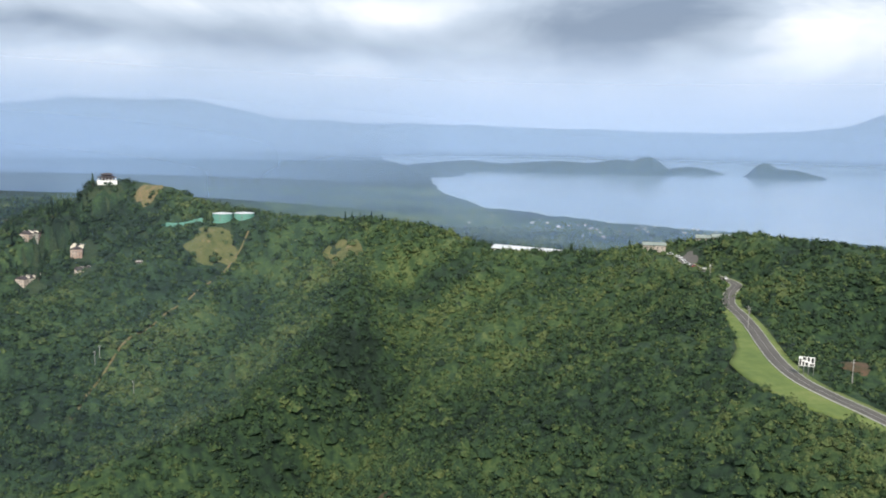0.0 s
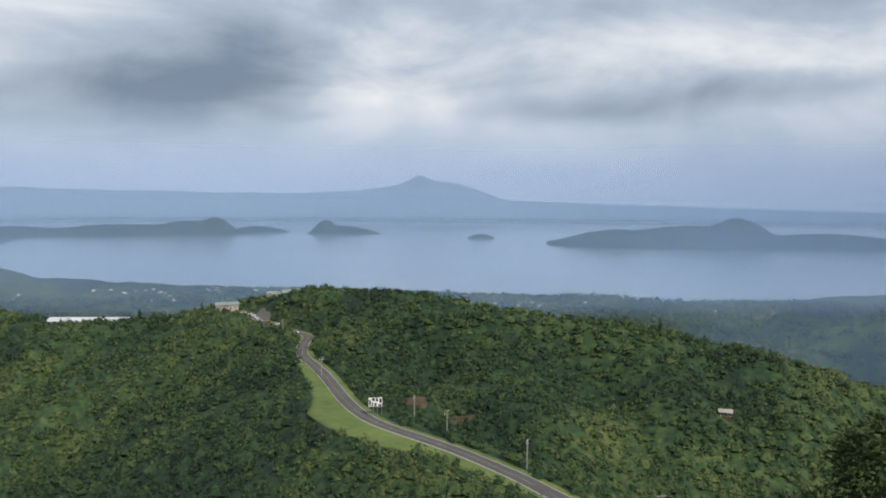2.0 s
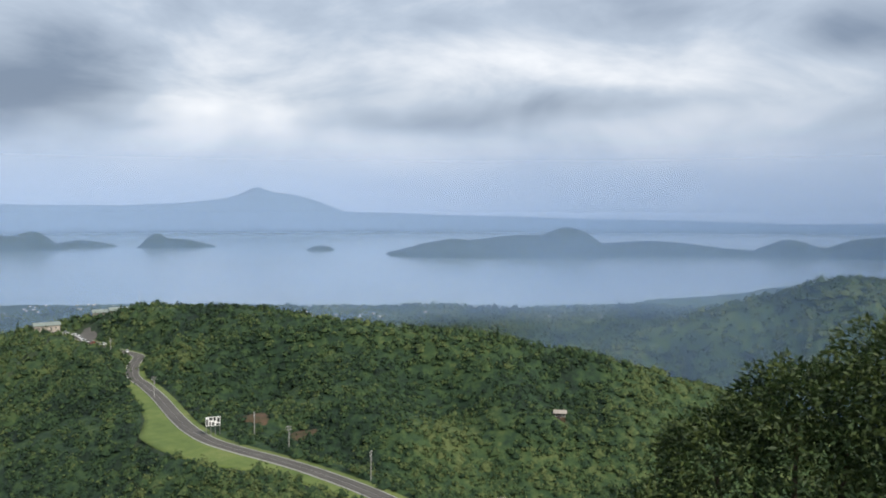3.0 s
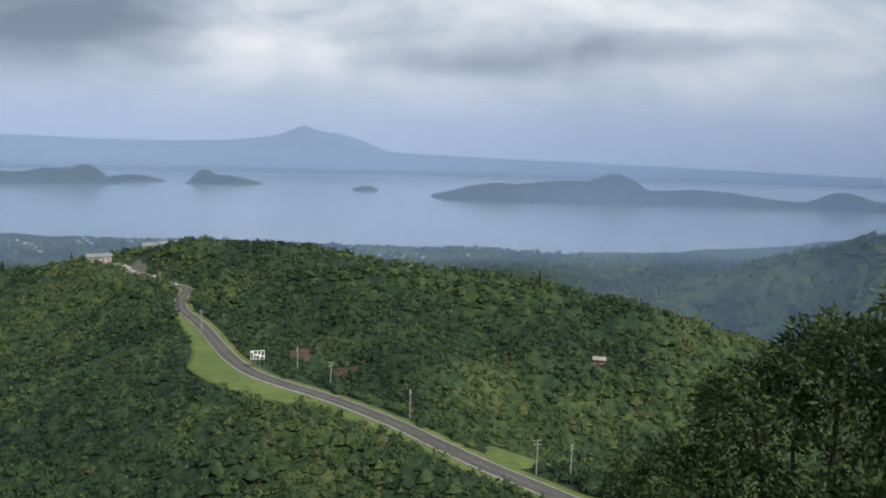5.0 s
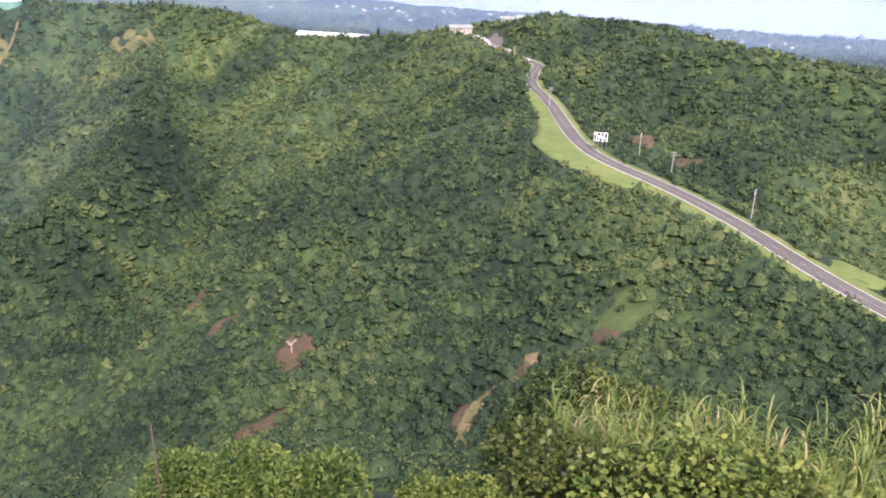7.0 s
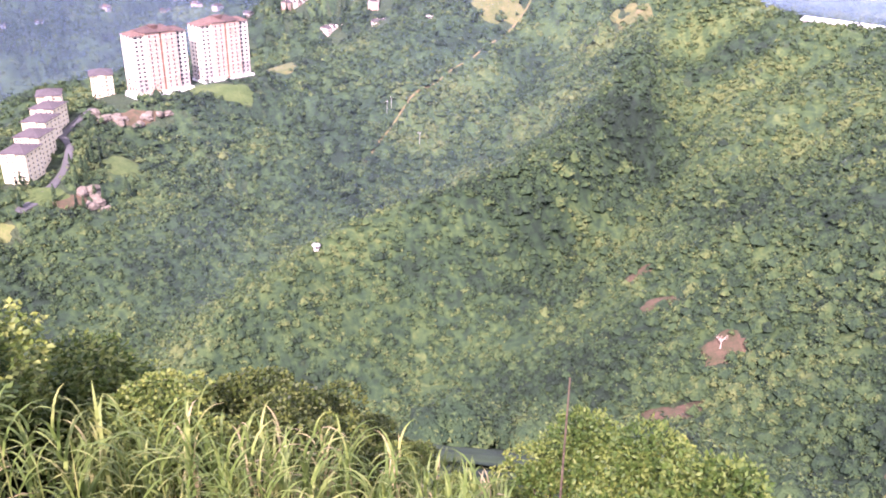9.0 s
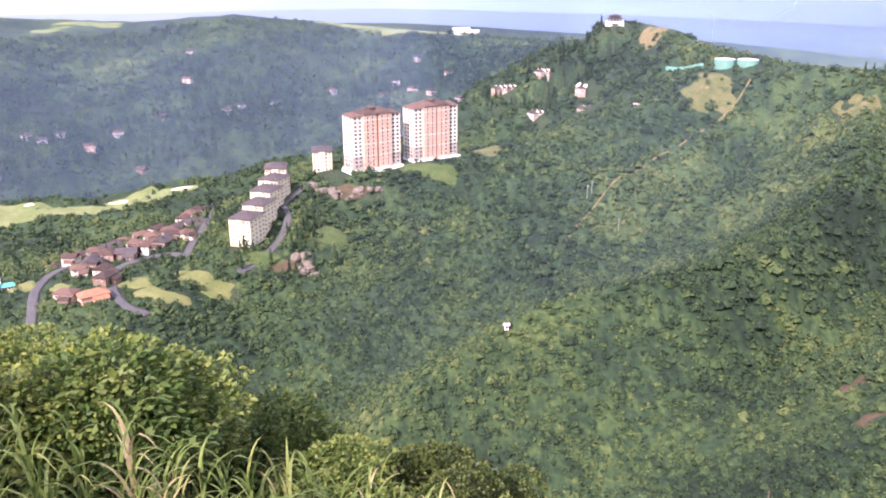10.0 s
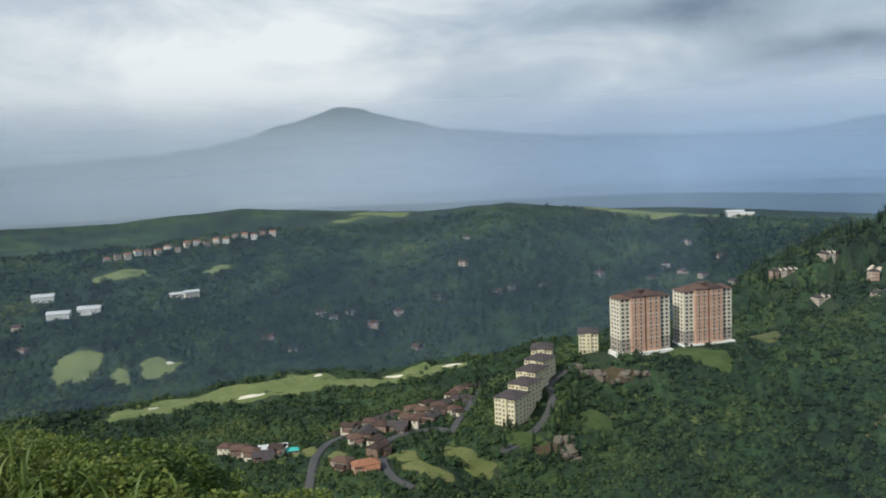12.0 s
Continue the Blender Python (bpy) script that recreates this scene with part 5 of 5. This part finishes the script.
def build_leafy_tree(lobes, foot, fork_z, n, size, mat, label):
    rng = np.random.default_rng(11)
    root = tagged(new("tree"), label, "tree")
    lobes = [(*polar(a, r), z, rad) for a, r, z, rad in lobes]
    base = Vector((*polar(*foot), ground_at(*foot) - 0.5))
    fork = Vector((*polar(foot[0], foot[1] - 0.3), fork_z))
    part("trunk", tube(bmesh.new(), base, fork, 0.4, 0.28, 10), M_BARK, root)
    for l in lobes:
        part("branch", tube(bmesh.new(), fork, Vector(l[:3]), 0.15, 0.04, 6), M_BARK, root)
    v, f, tone = leaves(rng, lobes, n, size, 0.5, 0.2)
    link("crown", raw_mesh("crown", v, f, tone, mat), mat, root)


build_leafy_tree([(-56, 17, -7.5, 2.2), (-61, 18, -5.8, 2.1), (-66.5, 18, -4.8, 2.2), (-72, 19, -4.2, 2.6), (-52.5, 15.5, -8.5, 1.9), (-59, 15, -8.3, 2.3), (-65, 15, -7.5, 2.4), (-71, 15.5, -6.8, 2.6), (-50, 14, -9.2, 2.0), (-56, 13.5, -9.6, 2.2),
                  (-62, 13, -9.2, 2.3), (-68, 13, -8.6, 2.5), (-76, 18, -5.0, 3.0), (-77, 14, -8.2, 2.6), (-54.5, 17.5, -7.1, 1.2), (-58.5, 18.5, -5.5, 1.3), (-63.5, 19, -4.5, 1.5)],
                 (-63, 17), -11.5, 82000, 0.16, M_LEAF_DARK, "dark dense leafy tree on the near slope")
M_LEAF_MID = leaf_material("fresh_tree_leaves", [(0.016, 0.034, 0.010), (0.045, 0.075, 0.018), (0.12, 0.15, 0.035)])
build_leafy_tree([(-24.5, 15, -9.6, 1.15), (-22.3, 14.6, -10.4, 1.1), (-27.5, 15, -9.9, 1.2), (-30.5, 15, -10.0, 1.15), (-26, 13.6, -10.2, 1.3), (-20.6, 14, -11.0, 0.95), (-29.5, 13.6, -10.2, 1.2), (-23, 13, -10.6, 1.1), (-32.5, 14, -10.4, 1.0)],
                 (-26.5, 14.4), -11.8, 17000, 0.15, M_LEAF_MID, "bushy green tree lit on top, below the near slope")


def build_conifer(seed):
    rng = np.random.default_rng(seed)
    root = tagged(new("conifer"), "tall dark green columnar conifer", "tree", "conifers")
    part("trunk", tube(bmesh.new(), (0, 0, -2), (0, 0, 9), 0.25, 0.05, 6), M_BARK, root)
    n = 130
    t = rng.random(n) ** 0.8
    a = rng.uniform(0, 6.28, n)
    rad = 1.9 * (1 - t) ** 0.8 + 0.15
    c = np.stack([0 * a, 0 * a, 1.0 + 9.5 * t], 1)
    o = np.stack([np.cos(a), np.sin(a), -0.25 + 0 * a], 1) * rad[:, None]
    sd = np.stack([-np.sin(a), np.cos(a), 0 * a], 1) * (0.35 + 0.3 * (1 - t))[:, None]
    v = np.stack([c + [0, 0, 0.5], c + o * 0.6 + sd, c + o, c + o * 0.6 - sd], 1).reshape(-1, 3)
    f = np.arange(4 * n).reshape(-1, 4)
    link("crown", raw_mesh("crown", v, f, np.repeat(rng.random(n), 4), M_CONIFER), M_CONIFER, root)
    return root


def build_conifers():
    rnd = random.Random(8)
    kinds = [build_conifer(1), build_conifer(2), build_conifer(3)]
    spots = []
    for a0, a1, r0, r1, n, s0 in ((24.4, 30, 1090, 1250, 46, 1.25), (22.3, 25.5, 930, 1060, 22, 1.3), (25, 31, 860, 1010, 34, 1.2), (42, 47.5, 490, 560, 16, 1.0), (29, 36, 1000, 1180, 34, 1.2), (3, 6.6, 790, 812, 9, 0.9), (-9.4, -9.0, 650, 660, 3, 0.8), (48.3, 49.5, 560, 700, 9, 1.0),
                               (36, 45, 900, 1020, 24, 1.2), (55, 62, 560, 640, 14, 0.9), (40.5, 44.5, 515, 560, 10, 0.9), (49.5, 58.5, 480, 660, 60, 0.62), (62.5, 67, 500, 540, 14, 0.6)):
        for k in range(n):
            spots.append((rnd.uniform(a0, a1), rnd.uniform(r0, r1), s0 * rnd.uniform(0.7, 1.2)))
    spots += [(-44.0, 421, 0.75), (-13.0, 640, 0.7), (47.5, 524, 0.45), (47.0, 523, 0.5), (46.6, 523, 0.42), (8.7, 806, 0.8)]
    A, R = np.array([p[0] for p in spots]), np.array([p[1] for p in spots])
    Z = height(-np.sin(np.radians(A)) * R, np.cos(np.radians(A)) * R)
    for i, (a, r, sc) in enumerate(spots):
        m = pose(*polar(a, r), float(Z[i]) + 0.5, 0, 0, rnd.uniform(0, 360)) @ Matrix.Diagonal((sc * 1.15, sc * 1.15, sc, 1))
        if i < 3:
            kinds[i].matrix_basis = m
        else:
            copy_thing(kinds[i % 3], Matrix.Identity(4)).matrix_basis = m


build_conifers()


def build_far_conifers():
    rng = np.random.default_rng(31)
    vs, ts = [], []
    for a0, a1, r0, r1, n in ((43, 64, 850, 1010, 420), (36, 52, 940, 1130, 260), (60, 76, 880, 1080, 260), (28, 40, 1010, 1220, 160)):
        A, R = rng.uniform(a0, a1, n), rng.uniform(r0, r1, n)
        open_ = forest_cover(-np.sin(np.radians(A)) * R, np.cos(np.radians(A)) * R) > 0.6
        A, R = A[open_], R[open_]
        X, Y = -np.sin(np.radians(A)) * R, np.cos(np.radians(A)) * R
        Z = height(X, Y)
        for x, y, z in zip(X, Y, Z):
            h, k = rng.uniform(7, 14), 16
            t = (np.arange(k) + rng.random(k)) / k
            a = rng.uniform(0, 6.28, k)
            rad = h * 0.24 * (1 - t) ** 0.8 + 0.3
            c = np.stack([x + 0 * a, y + 0 * a, z + 1 + h * t], 1)
            o = np.stack([np.cos(a), np.sin(a), -0.3 + 0 * a], 1) * rad[:, None]
            sd = np.stack([-np.sin(a), np.cos(a), 0 * a], 1) * (0.7 + 0.7 * (1 - t))[:, None]
            vs.append(np.stack([c + [0, 0, 1.2], c + o * 0.6 + sd, c + o, c + o * 0.6 - sd], 1).reshape(-1, 3))
            ts.append(np.full(4 * k, rng.random()))
    v = np.concatenate(vs)
    me = raw_mesh("far_conifers", v, np.arange(len(v)).reshape(-1, 4), np.concatenate(ts), M_CONIFER)
    tagged(new("far_conifers", me), "dark conifer wood on the far slope", "trees", kind="stuff")


build_far_conifers()


def build_small_plants():
    # a dry stick, a fern top beside it, a bleached dead tree and a white boulder-like sheet in the valley
    st = tagged(new("stick"), "thin dry brown stick standing on the near slope", "stick")
    b = Vector((*polar(8.2, 6.4), ground_at(8.2, 6.4)))
    part("cane", tube(bmesh.new(), b, Vector((*polar(8.4, 6.4), 6.4 * math.tan(radians(-32.6)))), 0.014, 0.008, 6), M_BARK, st)
    dead = tagged(new("dead_tree"), "bleached leafless dead tree on bare soil", "tree")
    g = Vector((*polar(-2.4, 264), ground_at(-2.4, 264)))
    part("trunk", tube(bmesh.new(), g, g + Vector((0, 0, 4.0)), 0.3, 0.16, 6), M_DEAD, dead)
    rng = random.Random(3)
    for k in range(16):
        q = g + Vector((0, 0, rng.uniform(2.2, 4)))
        part("branch", tube(bmesh.new(), q, q + Vector((rng.uniform(-2.2, 2.2), rng.uniform(-1, 1), rng.uniform(0.8, 2.4))), 0.13, 0.04, 5), M_DEAD, dead)
    box_ = tagged(new("tarpaulin"), "crumpled white tarpaulin in the valley", "tarpaulin")
    bm = bmesh.new()
    bmesh.ops.create_icosphere(bm, subdivisions=2, radius=1.6)
    for v in bm.verts:
        v.co.z *= 0.5
        v.co += Vector((noise.noise(v.co * 2), noise.noise(v.co * 2 + Vector((5, 0, 0))), noise.noise(v.co * 3))) * 0.4
    part("sheet", bm, M_WHITE, box_)
    box_.matrix_basis = pose(*polar(13.3, 196), ground_at(13.3, 196) + 3.0)


build_small_plants()


# ---- far settlements ----
def build_settlement(name, label, regions, seed, size):
    """Many small pitched roofs over the lowland."""
    rng = np.random.default_rng(seed)
    bm = bmesh.new()
    for a0, a1, r0, r1, n in regions:
        A, R = rng.uniform(a0, a1, n), rng.uniform(r0, r1, n)
        zs = height(-np.sin(np.radians(A)) * R, np.cos(np.radians(A)) * R)
        for k in range(n):
            a, r = float(A[k]), float(R[k])
            z = float(zs[k])
            if z < LAKE_Z + 0.2:
                continue
            w, dp, h = size * rng.uniform(0.6, 1.5), size * rng.uniform(0.5, 0.9), size * rng.uniform(0.3, 0.6)
            x, y = polar(a, r)
            box(bm, x - w / 2, x + w / 2, y - dp / 2, y + dp / 2, z - 2, z + h)
            hip(bm, x - w / 2, x + w / 2, y - dp / 2, y + dp / 2, z + h, h * 0.5, 0.2, True)
    ob = part(name, bm, M_SETTLE)
    tagged(ob, label, "houses", kind="stuff")


M_SETTLE = material("pale_house_walls", [(0.25, 0.22, 0.19), (0.38, 0.36, 0.33), (0.6, 0.58, 0.56)], 0.02, 0.8, fine=8)
build_settlement("lakeside_houses", "pale small houses along the lake shore", [(-19, -6, 950, 1090, 60), (-55, -24, 890, 985, 80), (-30, 0, 1000, 1200, 30)], 2, 2.6)
build_settlement("distant_town", "pale roofs of a distant town on the plain", [(55.5, 66, 2750, 3300, 260), (70, 80, 2300, 3300, 110), (44, 50, 2700, 3300, 25)], 3, 13.0)
